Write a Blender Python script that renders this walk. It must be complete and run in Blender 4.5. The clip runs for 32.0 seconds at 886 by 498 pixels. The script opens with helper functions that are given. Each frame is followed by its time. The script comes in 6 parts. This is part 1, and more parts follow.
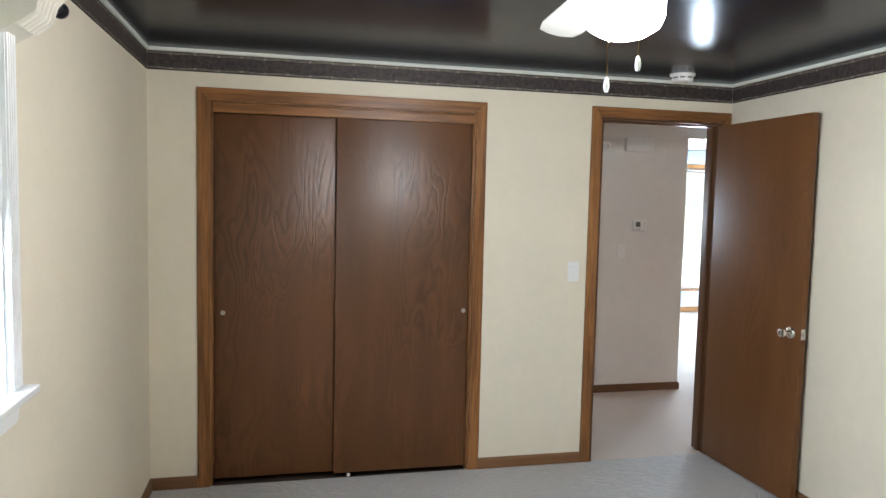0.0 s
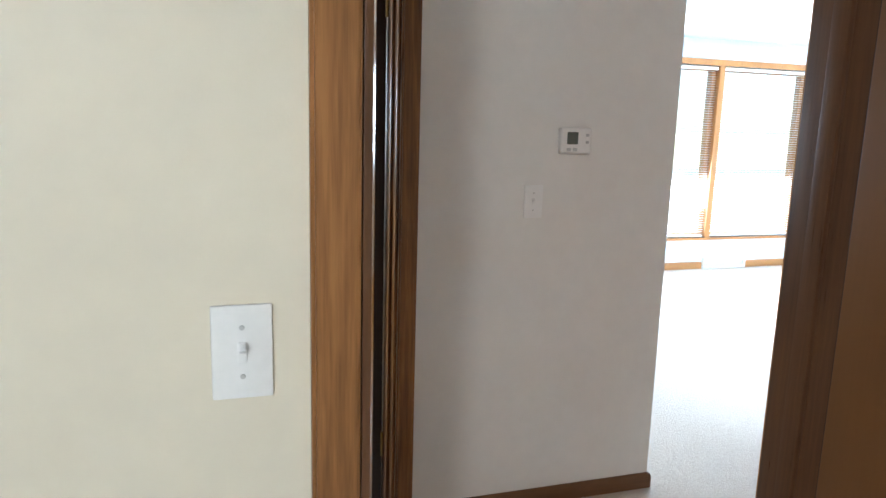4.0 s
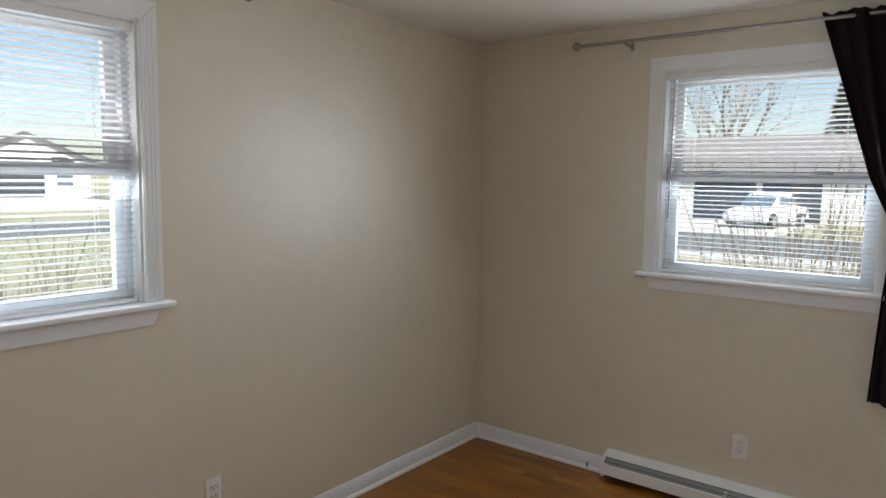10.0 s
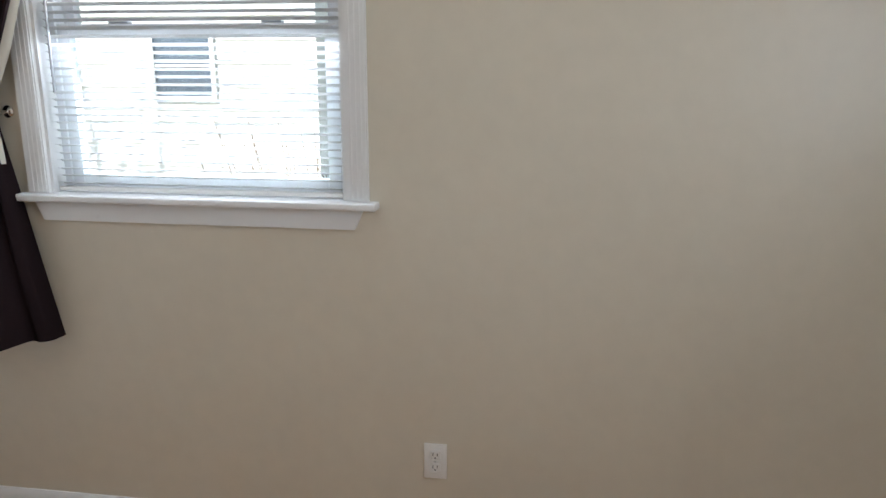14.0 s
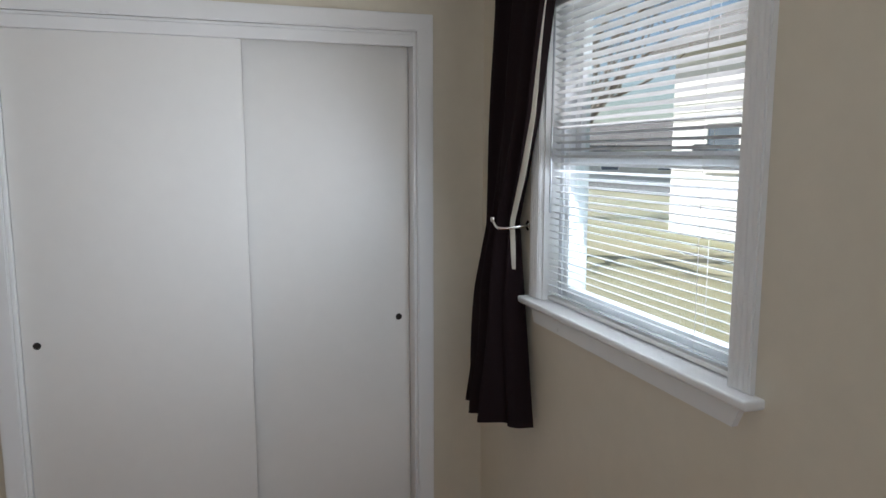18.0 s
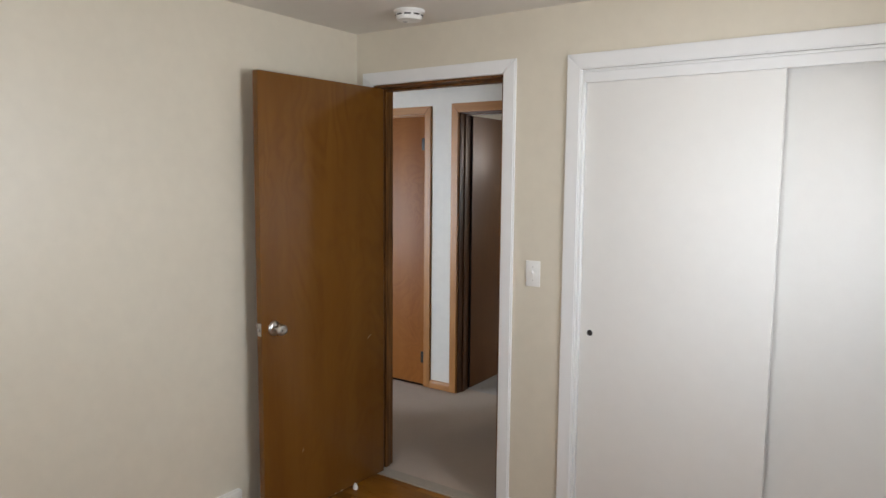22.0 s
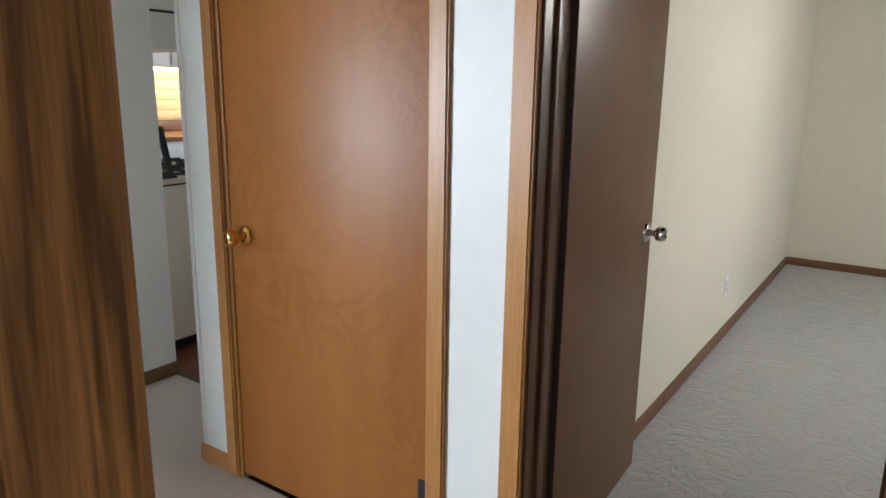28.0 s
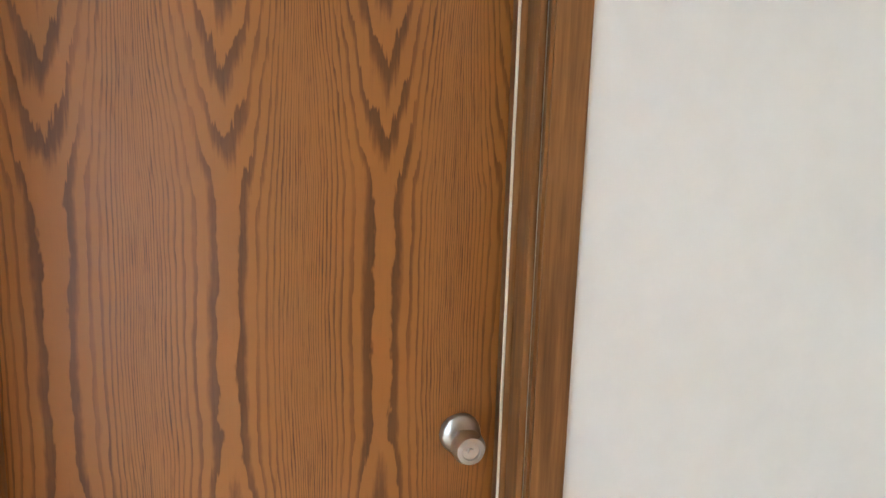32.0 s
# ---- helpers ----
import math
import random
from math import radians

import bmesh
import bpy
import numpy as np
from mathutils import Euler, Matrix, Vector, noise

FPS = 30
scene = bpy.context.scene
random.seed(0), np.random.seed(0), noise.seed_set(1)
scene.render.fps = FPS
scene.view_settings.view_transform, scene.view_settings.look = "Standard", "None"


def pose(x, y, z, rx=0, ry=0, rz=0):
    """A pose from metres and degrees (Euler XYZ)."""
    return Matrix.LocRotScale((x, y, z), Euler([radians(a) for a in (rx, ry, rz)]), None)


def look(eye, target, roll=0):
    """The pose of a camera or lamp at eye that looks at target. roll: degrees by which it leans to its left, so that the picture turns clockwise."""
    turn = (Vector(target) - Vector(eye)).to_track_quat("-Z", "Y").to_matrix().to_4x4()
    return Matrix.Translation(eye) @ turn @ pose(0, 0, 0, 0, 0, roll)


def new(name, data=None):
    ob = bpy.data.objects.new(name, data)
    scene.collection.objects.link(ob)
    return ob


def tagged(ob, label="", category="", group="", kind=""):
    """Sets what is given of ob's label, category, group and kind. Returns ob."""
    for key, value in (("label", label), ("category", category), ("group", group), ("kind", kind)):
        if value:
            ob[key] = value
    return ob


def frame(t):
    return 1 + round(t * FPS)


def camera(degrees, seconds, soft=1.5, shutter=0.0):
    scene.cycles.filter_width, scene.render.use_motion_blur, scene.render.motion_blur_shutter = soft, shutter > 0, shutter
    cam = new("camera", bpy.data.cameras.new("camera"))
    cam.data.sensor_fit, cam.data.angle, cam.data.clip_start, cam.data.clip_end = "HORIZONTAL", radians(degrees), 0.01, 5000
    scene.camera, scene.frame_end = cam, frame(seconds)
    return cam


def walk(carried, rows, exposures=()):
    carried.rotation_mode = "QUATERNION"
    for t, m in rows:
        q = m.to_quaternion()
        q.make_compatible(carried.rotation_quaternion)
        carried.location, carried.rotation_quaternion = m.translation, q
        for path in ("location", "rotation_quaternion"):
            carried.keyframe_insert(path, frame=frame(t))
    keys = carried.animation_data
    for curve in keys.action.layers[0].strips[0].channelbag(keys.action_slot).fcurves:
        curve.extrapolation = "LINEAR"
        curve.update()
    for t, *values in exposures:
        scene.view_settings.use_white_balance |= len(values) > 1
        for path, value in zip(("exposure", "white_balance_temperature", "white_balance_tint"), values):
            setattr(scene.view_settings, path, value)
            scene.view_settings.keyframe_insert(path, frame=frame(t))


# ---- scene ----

cam = camera(65.3, 32.0)
PATH = [
    (0, (0.598, -3.747, 1.554), (1.041, -1.802, 1.407), 1.3),
    (0.5, (0.691, -3.557, 1.542), (1.145, -1.615, 1.39), 1.3),
    (1, (0.839, -3.241, 1.543), (1.34, -1.312, 1.377), 1.4),
    (1.5, (1.089, -2.846, 1.553), (1.646, -0.935, 1.361), 1.2),
    (2, (1.32, -2.419, 1.54), (1.914, -0.524, 1.304), 1.4),
    (2.5, (1.536, -2.017, 1.542), (2.159, -0.136, 1.271), 1.7),
    (4.5, (2.388, -0.442, 1.391), (2.951, 1.422, 0.936), 1.3),
    (5, (2.499, -0.081, 1.397), (2.851, 1.802, 0.822), 1.1),
    (5.5, (2.556, 0.297, 1.43), (2.591, 2.205, 0.831), 0.9),
    (6, (2.522, 0.66, 1.457), (2.346, 2.563, 0.866), 0.9),
    (6.5, (2.477, 0.981, 1.492), (2.229, 2.895, 0.968), 1.0),
    (7, (2.453, 1.224, 1.462), (2.076, 3.155, 1.103), 0.9),
    (7.5, (2.365, 1.456, 1.497), (1.854, 3.375, 1.258), 0.9),
    (8, (2.315, 1.607, 1.526), (1.641, 3.478, 1.316), 0.8),
    (8.5, (2.29, 1.642, 1.54), (1.453, 3.447, 1.337), 0.7),
    (9, (2.269, 1.658, 1.543), (1.279, 3.384, 1.34), 0.8),
    (9.5, (2.273, 1.678, 1.545), (1.151, 3.322, 1.343), 0.7),
    (10, (2.246, 1.714, 1.548), (1.03, 3.288, 1.341), 0.8),
    (10.5, (2.189, 1.791, 1.523), (0.879, 3.287, 1.311), 0.8),
    (11, (2.08, 2.004, 1.483), (0.657, 3.389, 1.24), 0.6),
    (11.5, (2.028, 2.298, 1.453), (0.506, 3.546, 1.099), 0.5),
    (12, (1.985, 2.587, 1.426), (0.322, 3.604, 0.977), 0.2),
    (12.5, (1.906, 2.861, 1.451), (0.097, 3.563, 0.967), 0.2),
    (13, (1.853, 3.121, 1.427), (-0.057, 3.463, 0.941), -0.1),
    (13.5, (1.846, 3.326, 1.395), (-0.096, 3.356, 0.917), 0.2),
    (14, (1.82, 3.507, 1.405), (-0.11, 3.244, 0.95), 0.3),
    (14.5, (1.819, 3.717, 1.437), (-0.051, 3.163, 0.997), 0.3),
    (15, (1.856, 3.899, 1.474), (0.048, 3.138, 1.083), 0.4),
    (15.5, (1.85, 4.03, 1.512), (0.117, 3.1, 1.146), 0.4),
    (17.5, (1.113, 4.152, 1.585), (0.196, 2.398, 1.293), -0.1),
    (18, (0.946, 4.121, 1.57), (0.341, 2.234, 1.3), 0.0),
    (18.5, (0.77, 4.1, 1.562), (0.509, 2.131, 1.322), -0.0),
    (19, (0.62, 4.083, 1.567), (0.661, 2.097, 1.341), -0.0),
    (19.5, (0.555, 4.127, 1.552), (0.868, 2.162, 1.345), 0.2),
    (20, (0.484, 4.186, 1.565), (1.049, 2.279, 1.357), 0.2),
    (20.5, (0.446, 4.199, 1.566), (1.188, 2.353, 1.36), 0.3),
    (21, (0.433, 4.215, 1.572), (1.316, 2.433, 1.363), 0.4),
    (21.5, (0.425, 4.239, 1.577), (1.448, 2.533, 1.369), 0.5),
    (22, (0.429, 4.266, 1.579), (1.56, 2.63, 1.373), 0.5),
    (22.5, (0.43, 4.263, 1.566), (1.61, 2.662, 1.361), 0.5),
    (23, (0.437, 4.272, 1.524), (1.63, 2.68, 1.319), 0.6),
    (23.5, (0.478, 4.235, 1.464), (1.676, 2.65, 1.235), 0.6),
    (24, (0.638, 4.102, 1.414), (1.824, 2.53, 1.064), 0.7),
    (24.5, (0.811, 3.92, 1.383), (1.976, 2.357, 0.933), 0.7),
    (26.5, (1.725, 2.52, 1.386), (2.797, 0.946, 0.776), 1.3),
    (27, (1.987, 2.177, 1.307), (3.058, 0.565, 0.802), 1.0),
    (27.5, (2.213, 1.83, 1.353), (3.277, 0.208, 0.866), 0.9),
    (28, (2.423, 1.569, 1.359), (3.525, -0.038, 0.909), 0.8),
    (29, (2.72, 1.27, 1.381), (4.155, -0.061, 0.97), 1.1),
    (29.5, (2.805, 1.271, 1.432), (4.426, 0.183, 0.999), 0.9),
    (30, (3.038, 1.146, 1.46), (4.807, 0.33, 1.005), 1.2),
    (30.5, (3.353, 1.022, 1.496), (5.196, 0.419, 1.007), 1.5),
    (31, (3.666, 0.931, 1.465), (5.563, 0.499, 1.001), 1.5),
    (31.5, (4.006, 0.878, 1.494), (5.921, 0.567, 1.01), 1.6),
    (32, (4.347, 0.968, 1.433), (6.26, 0.5, 1.083), 1.7),
]
EXPOSURES = [(0, 2.7, 5800, 11), (1, 2.95, 5850, 10), (2, 2.9, 5800, 9), (5, 2.85, 5550, 9), (6, 2.95, 5700, 8), (7, 2.2, 5750, 10), (8, 2.05, 6000, 13), (9, 1.85, 6100, 13), (10, 1.35, 6300, 15), (11, 1.45, 6400, 15), (12, 1.65, 6450, 16), (13, 1.75, 6350, 15), (14.5, 1.65, 6150, 14), (15, 1.8, 6100, 14),
             (17.5, 0.95, 6050, 14), (19, 1.15, 6900, 17), (20, 1.55, 6900, 17), (21, 1.7, 6700, 16), (23, 1.6, 6600, 15), (24, 1.85, 6300, 15), (27, 2.55, 6200, 12), (28, 2.4, 6050, 11), (29, 2.7, 6450, 12), (30, 3.2, 6350, 12), (31, 3.35, 6600, 14), (32, 4.0, 6350, 14)]
walk(cam, [(t, look(eye, target, roll)) for t, eye, target, roll in PATH], EXPOSURES)

# ---- sky and sun ----
SUN_ELEVATION, SUN_AZIMUTH = 46.0, -38.0          # degrees; azimuth from +x towards +y
world = bpy.data.worlds.new("sky")
scene.world = world
world.use_nodes = True
wn = world.node_tree
sky = wn.nodes.new("ShaderNodeTexSky")
sky.sky_type = "NISHITA"
sky.sun_disc = False
sky.sun_elevation = radians(SUN_ELEVATION)
sky.sun_rotation = radians(90 - SUN_AZIMUTH)
wn.links.new(sky.outputs[0], wn.nodes["Background"].inputs[0])
wn.nodes["Background"].inputs[1].default_value = 0.068
sun_lamp = bpy.data.lights.new("sun", "SUN")
sun_lamp.energy, sun_lamp.angle, sun_lamp.color = 4.4, radians(0.6), (1.0, 0.95, 0.88)
sun_way = Vector((math.cos(radians(SUN_AZIMUTH)) * math.cos(radians(SUN_ELEVATION)),
                  math.sin(radians(SUN_AZIMUTH)) * math.cos(radians(SUN_ELEVATION)), math.sin(radians(SUN_ELEVATION))))
new("sun", sun_lamp).matrix_world = look(sun_way * 30, (0, 0, 0))


def sky_panel(name, place, way, wide, high, watts, colour=(0.80, 0.91, 1.0), spread=155):
    """Stands in for the sky's light in a window's opening."""
    lamp = bpy.data.lights.new(name, "AREA")
    lamp.shape, lamp.size, lamp.size_y, lamp.energy, lamp.color, lamp.spread = "RECTANGLE", wide, high, watts, colour, radians(spread)
    new(name, lamp).matrix_world = look(place, Vector(place) + Vector(way))


GROUND_GLOW = (0.92, 0.95, 0.96)                  # light thrown up by the sunlit lawn and pavement
sky_panel("window_light_1", (1.47, 5.034, 1.57), (0, -1, -0.6), 0.86, 0.86, 5.2)
sky_panel("window_light_2", (-0.049, 2.53, 1.57), (1, 0, -0.6), 0.84, 0.86, 7.4)
sky_panel("window_light_3", (-0.079, -2.33, 1.53), (1, 0, -0.35), 0.92, 0.88, 4.8)
sky_panel("window_light_4", (6.97, 5.085, 1.19), (0, -1, -0.12), 2.05, 1.62, 66)
# lamp at an added, unseen window; brightens the kitchen and hall
sky_panel("window_light_5", (6.1, -4.39, 1.55), (0, 1, -0.12), 1.3, 0.9, 8)
sky_panel("window_glow_1", (1.47, 5.032, 1.57), (0, -1, 0.5), 0.86, 0.86, 2.6, GROUND_GLOW)
sky_panel("window_glow_2", (-0.047, 2.53, 1.57), (1, 0, 0.5), 0.84, 0.86, 3.0, GROUND_GLOW)


# ---- materials ----
def nodes_of(name, rough=0.5, metal=0.0, gloss=0.5):
    m = bpy.data.materials.new(name)
    m.use_nodes = True
    b = m.node_tree.nodes["Principled BSDF"]
    b.inputs["Roughness"].default_value = rough
    b.inputs["Metallic"].default_value = metal
    b.inputs["Specular IOR Level"].default_value = gloss
    return m, m.node_tree, b


def node(nt, kind, **values):
    n = nt.nodes.new(kind)
    for key, value in values.items():
        n.inputs[key.replace("_", " ")].default_value = value
    return n


def calc(nt, op, a, b=None, c=None):
    n = nt.nodes.new("ShaderNodeMath")
    n.operation = op
    for i, v in enumerate((a, b, c)):
        if v is None:
            continue
        if isinstance(v, (int, float)):
            n.inputs[i].default_value = v
        else:
            nt.links.new(v, n.inputs[i])
    return n.outputs[0]


def coords(nt, scale=(1, 1, 1), shuffle=0.0, space="Object"):
    tc = nt.nodes.new("ShaderNodeTexCoord")
    mp = nt.nodes.new("ShaderNodeMapping")
    mp.inputs["Scale"].default_value = scale
    out = tc.outputs[space]
    if shuffle:
        info = nt.nodes.new("ShaderNodeObjectInfo")
        add = nt.nodes.new("ShaderNodeVectorMath")
        add.operation = "ADD"
        nt.links.new(out, add.inputs[0])
        nt.links.new(calc(nt, "MULTIPLY", info.outputs["Random"], shuffle), add.inputs[1])
        out = add.outputs[0]
    nt.links.new(out, mp.inputs["Vector"])
    return mp.outputs[0]


def noise_of(nt, vec, scale, detail=4.0, rough=0.55, distort=0.0):
    n = node(nt, "ShaderNodeTexNoise", Scale=scale, Detail=detail, Roughness=rough, Distortion=distort)
    nt.links.new(vec, n.inputs["Vector"])
    return n.outputs[0]


def ramp(nt, fac, *stops):
    r = nt.nodes.new("ShaderNodeValToRGB")
    e = r.color_ramp.elements
    while len(e) < len(stops):
        e.new(0.5)
    for el, (pos, col) in zip(e, stops):
        el.position = pos
        el.color = (*col, 1) if len(col) == 3 else col
    nt.links.new(fac, r.inputs[0])
    return r.outputs[0]


def blend(nt, fac, a, b, mode="MIX"):
    m = nt.nodes.new("ShaderNodeMix")
    m.data_type, m.blend_type = "RGBA", mode
    for i, v in ((0, fac), (6, a), (7, b)):
        if isinstance(v, (int, float)):
            m.inputs[i].default_value = v
        elif isinstance(v, tuple):
            m.inputs[i].default_value = (*v, 1)
        else:
            nt.links.new(v, m.inputs[i])
    return m.outputs[2]


def bump(nt, b, height, strength, distance=0.002):
    n = node(nt, "ShaderNodeBump", Strength=strength, Distance=distance)
    nt.links.new(height, n.inputs["Height"])
    nt.links.new(n.outputs[0], b.inputs["Normal"])


def shade(c, k):
    return tuple(min(1.0, v * k) for v in c)


def painted(name, colour, rough=0.45, mottle=0.06, grain=260, relief=0.12, space="Object", gloss=0.35):
    m, nt, b = nodes_of(name, rough, 0.0, gloss)
    v = coords(nt, space=space)
    big, mid = noise_of(nt, v, 1.3, 3), noise_of(nt, v, 17, 5)
    f = calc(nt, "ADD", calc(nt, "MULTIPLY", big, 0.6), calc(nt, "MULTIPLY", mid, 0.4))
    nt.links.new(ramp(nt, f, (0.3, shade(colour, 1 - mottle)), (0.7, shade(colour, 1 + mottle * 0.6))), b.inputs["Base Color"])
    nt.links.new(calc(nt, "ADD", calc(nt, "MULTIPLY", mid, 0.12), rough - 0.06), b.inputs["Roughness"])
    bump(nt, b, noise_of(nt, v, grain, 2), relief, 0.001)
    return m


def plain(name, colour, rough=0.5, metal=0.0, scratch=0.05, grain=60):
    m, nt, b = nodes_of(name, rough, metal)
    v = coords(nt)
    f = noise_of(nt, v, grain, 4)
    nt.links.new(ramp(nt, f, (0.3, shade(colour, 1 - scratch)), (0.7, shade(colour, 1 + scratch))), b.inputs["Base Color"])
    nt.links.new(calc(nt, "ADD", calc(nt, "MULTIPLY", f, 0.12), max(0.02, rough - 0.06)), b.inputs["Roughness"])
    return m


def wooden(name, light, dark, along="z", rough=0.35, fine=140, coarse=9, shuffle=7.0, contrast=1.0, relief=0.15, blotch=0.18, gloss=0.3):
    """Straight-grained wood: long streaks along one axis, pores, and slow change of tone."""
    m, nt, b = nodes_of(name, rough, 0.0, gloss)
    k = {"x": (0.045, 1, 1), "y": (1, 0.045, 1), "z": (1, 1, 0.045)}[along]
    v = coords(nt, k, shuffle)
    streak = noise_of(nt, v, coarse, 5, 0.6, 1.2)
    pore = noise_of(nt, v, fine, 3, 0.7)
    slow = noise_of(nt, coords(nt, (1, 1, 1), shuffle), 1.6, 2)
    f = calc(nt, "ADD", calc(nt, "MULTIPLY", streak, 0.7 * contrast), calc(nt, "MULTIPLY", pore, 0.45 * contrast))
    f = calc(nt, "ADD", f, 0.5 - 0.575 * contrast)
    f = calc(nt, "ADD", f, calc(nt, "MULTIPLY", calc(nt, "SUBTRACT", slow, 0.5), blotch * 2))
    nt.links.new(ramp(nt, f, (0.22, dark), (0.5, tuple((p + q) / 2 for p, q in zip(light, dark))), (0.72, light)), b.inputs["Base Color"])
    nt.links.new(calc(nt, "ADD", calc(nt, "MULTIPLY", pore, 0.25), rough - 0.1), b.inputs["Roughness"])
    bump(nt, b, calc(nt, "ADD", pore, calc(nt, "MULTIPLY", streak, 0.5)), relief, 0.0012)
    return m


def veneered(name, light, dark, rough, figure=1.0, contour=0.10, ripple=0.5, gloss=0.3, relief=0.0, size=2.8):
    """Smooth rotary-cut veneer under varnish: broad soft figure, faint grain, slow change of tone."""
    m, nt, b = nodes_of(name, rough, 0.0, gloss)
    broad = noise_of(nt, coords(nt, (1, 1, 0.10), 5.0), 7.0, 4, 0.55, 0.0)
    swirl = noise_of(nt, coords(nt, (1, 1, 0.35), 5.0), 13, 3, 0.5, 0.0)
    fine = noise_of(nt, coords(nt, (1, 1, 0.03), 5.0), 210, 3, 0.7)
    slow = noise_of(nt, coords(nt, (1, 1, 0.6), 5.0), 1.2, 2)
    f = calc(nt, "ADD", calc(nt, "MULTIPLY", broad, 0.5 * figure), calc(nt, "MULTIPLY", swirl, 0.12 * figure))
    f = calc(nt, "ADD", f, calc(nt, "MULTIPLY", fine, 0.12))
    f = calc(nt, "ADD", f, calc(nt, "MULTIPLY", slow, 0.5))
    f = calc(nt, "SUBTRACT", f, 0.5 * (0.62 * figure + 0.62) - 0.5)
    rings = calc(nt, "MULTIPLY", noise_of(nt, coords(nt, (1, 1, ripple), 5.0), size, 3, 0.5, 0.7), 13.0)
    rings = ramp(nt, calc(nt, "FRACT", rings), (0.0, (0.0,) * 3), (0.3, (1.0,) * 3), (0.6, (0.9,) * 3), (1.0, (0.0,) * 3))
    patch = ramp(nt, noise_of(nt, coords(nt, (1, 1, 0.8), 5.0), 2.2, 2), (0.42, (0.1,) * 3), (0.62, (1.0,) * 3))
    f = calc(nt, "ADD", f, calc(nt, "MULTIPLY", calc(nt, "MULTIPLY", calc(nt, "SUBTRACT", rings, 0.6), patch), contour * 2))
    nt.links.new(ramp(nt, f, (0.25, dark), (0.75, light)), b.inputs["Base Color"])
    nt.links.new(calc(nt, "ADD", calc(nt, "MULTIPLY", swirl, 0.06), rough - 0.03), b.inputs["Roughness"])
    if relief:
        bump(nt, b, calc(nt, "ADD", calc(nt, "MULTIPLY", rings, patch), calc(nt, "MULTIPLY", fine, 0.35)), relief, 0.0012)
    return m


def flamed(name, light, dark, period, offset, rough, upper=1.335, lower=0.95):
    """Oak veneer in slip-matched leaves along local x: nested cathedral tips above and below a plain waist, tight straight grain at the joints."""
    m, nt, b = nodes_of(name, rough)
    s = nt.nodes.new("ShaderNodeSeparateXYZ")
    nt.links.new(coords(nt), s.inputs[0])
    warp = noise_of(nt, coords(nt, (1, 1, 0.4)), 6.0, 3, 0.5)
    ripple = noise_of(nt, coords(nt, (1, 1, 0.30)), 42, 3, 0.6)
    jag = noise_of(nt, coords(nt, (1, 1, 0.05)), 85, 3, 0.7)
    across = calc(nt, "DIVIDE", calc(nt, "SUBTRACT", s.outputs[0], offset), period)
    leaf = calc(nt, "FLOOR", across)
    u = calc(nt, "SUBTRACT", across, calc(nt, "ADD", leaf, 0.5))
    u = calc(nt, "ADD", u, calc(nt, "MULTIPLY", calc(nt, "SUBTRACT", warp, 0.5), 0.13))
    off = calc(nt, "ABSOLUTE", calc(nt, "MULTIPLY", u, 2.0))
    shift = calc(nt, "MULTIPLY", calc(nt, "SINE", calc(nt, "MULTIPLY", leaf, 2.1)), 0.012)
    z = calc(nt, "ADD", s.outputs[2], shift)
    z = calc(nt, "ADD", z, calc(nt, "MULTIPLY", calc(nt, "SUBTRACT", warp, 0.5), 0.09))
    z = calc(nt, "ADD", z, calc(nt, "MULTIPLY", calc(nt, "SUBTRACT", jag, 0.5), 0.115))
    rise = calc(nt, "DIVIDE", calc(nt, "MAXIMUM", calc(nt, "SUBTRACT", z, upper), 0.0), 0.100)
    fall = calc(nt, "DIVIDE", calc(nt, "MAXIMUM", calc(nt, "SUBTRACT", lower, z), 0.0), 0.190)
    g = calc(nt, "ADD", calc(nt, "MULTIPLY", calc(nt, "POWER", off, 1.5), 4.6), calc(nt, "MULTIPLY", calc(nt, "POWER", off, 4.0), 9.0))
    g = calc(nt, "SUBTRACT", g, calc(nt, "ADD", rise, fall))
    g = calc(nt, "ADD", g, calc(nt, "MULTIPLY", calc(nt, "SUBTRACT", ripple, 0.5), 0.75))
    saw = calc(nt, "FRACT", calc(nt, "ADD", g, 0.80))
    tip = calc(nt, "MAXIMUM", calc(nt, "SUBTRACT", 1.0, calc(nt, "MULTIPLY", off, 2.6)), 0.0)
    saw = calc(nt, "DIVIDE", saw, calc(nt, "ADD", 1.0, calc(nt, "MULTIPLY", tip, 0.35)))
    pore = noise_of(nt, coords(nt, (1, 1, 0.035)), 260, 3, 0.75)
    slow = noise_of(nt, coords(nt, (1, 1, 0.3)), 3.0, 3)
    line = ramp(nt, saw, (0.0, (0.95,) * 3), (0.05, (0.0,) * 3), (0.24, (0.08,) * 3), (0.46, (0.85,) * 3), (1.0, (1.0,) * 3))
    side_grain = ramp(nt, off, (0.40, (0.25,) * 3), (0.75, (1.0,) * 3))
    dashes = ramp(nt, pore, (0.36, (0.0,) * 3), (0.50, (1.0,) * 3))
    dashes = calc(nt, "SUBTRACT", 1.0, calc(nt, "MULTIPLY", calc(nt, "SUBTRACT", 1.0, dashes), side_grain))
    uneven = ramp(nt, noise_of(nt, coords(nt, (1, 1, 0.12)), 26, 3), (0.35, (0.50,) * 3), (0.6, (0.95,) * 3))
    uneven = calc(nt, "MINIMUM", calc(nt, "ADD", uneven, calc(nt, "MULTIPLY", tip, 0.8)), 1.1)
    line = calc(nt, "SUBTRACT", 1.0, calc(nt, "MULTIPLY", calc(nt, "SUBTRACT", 1.0, line), uneven))
    f = calc(nt, "ADD", calc(nt, "MULTIPLY", line, 0.64), calc(nt, "MULTIPLY", dashes, 0.36))
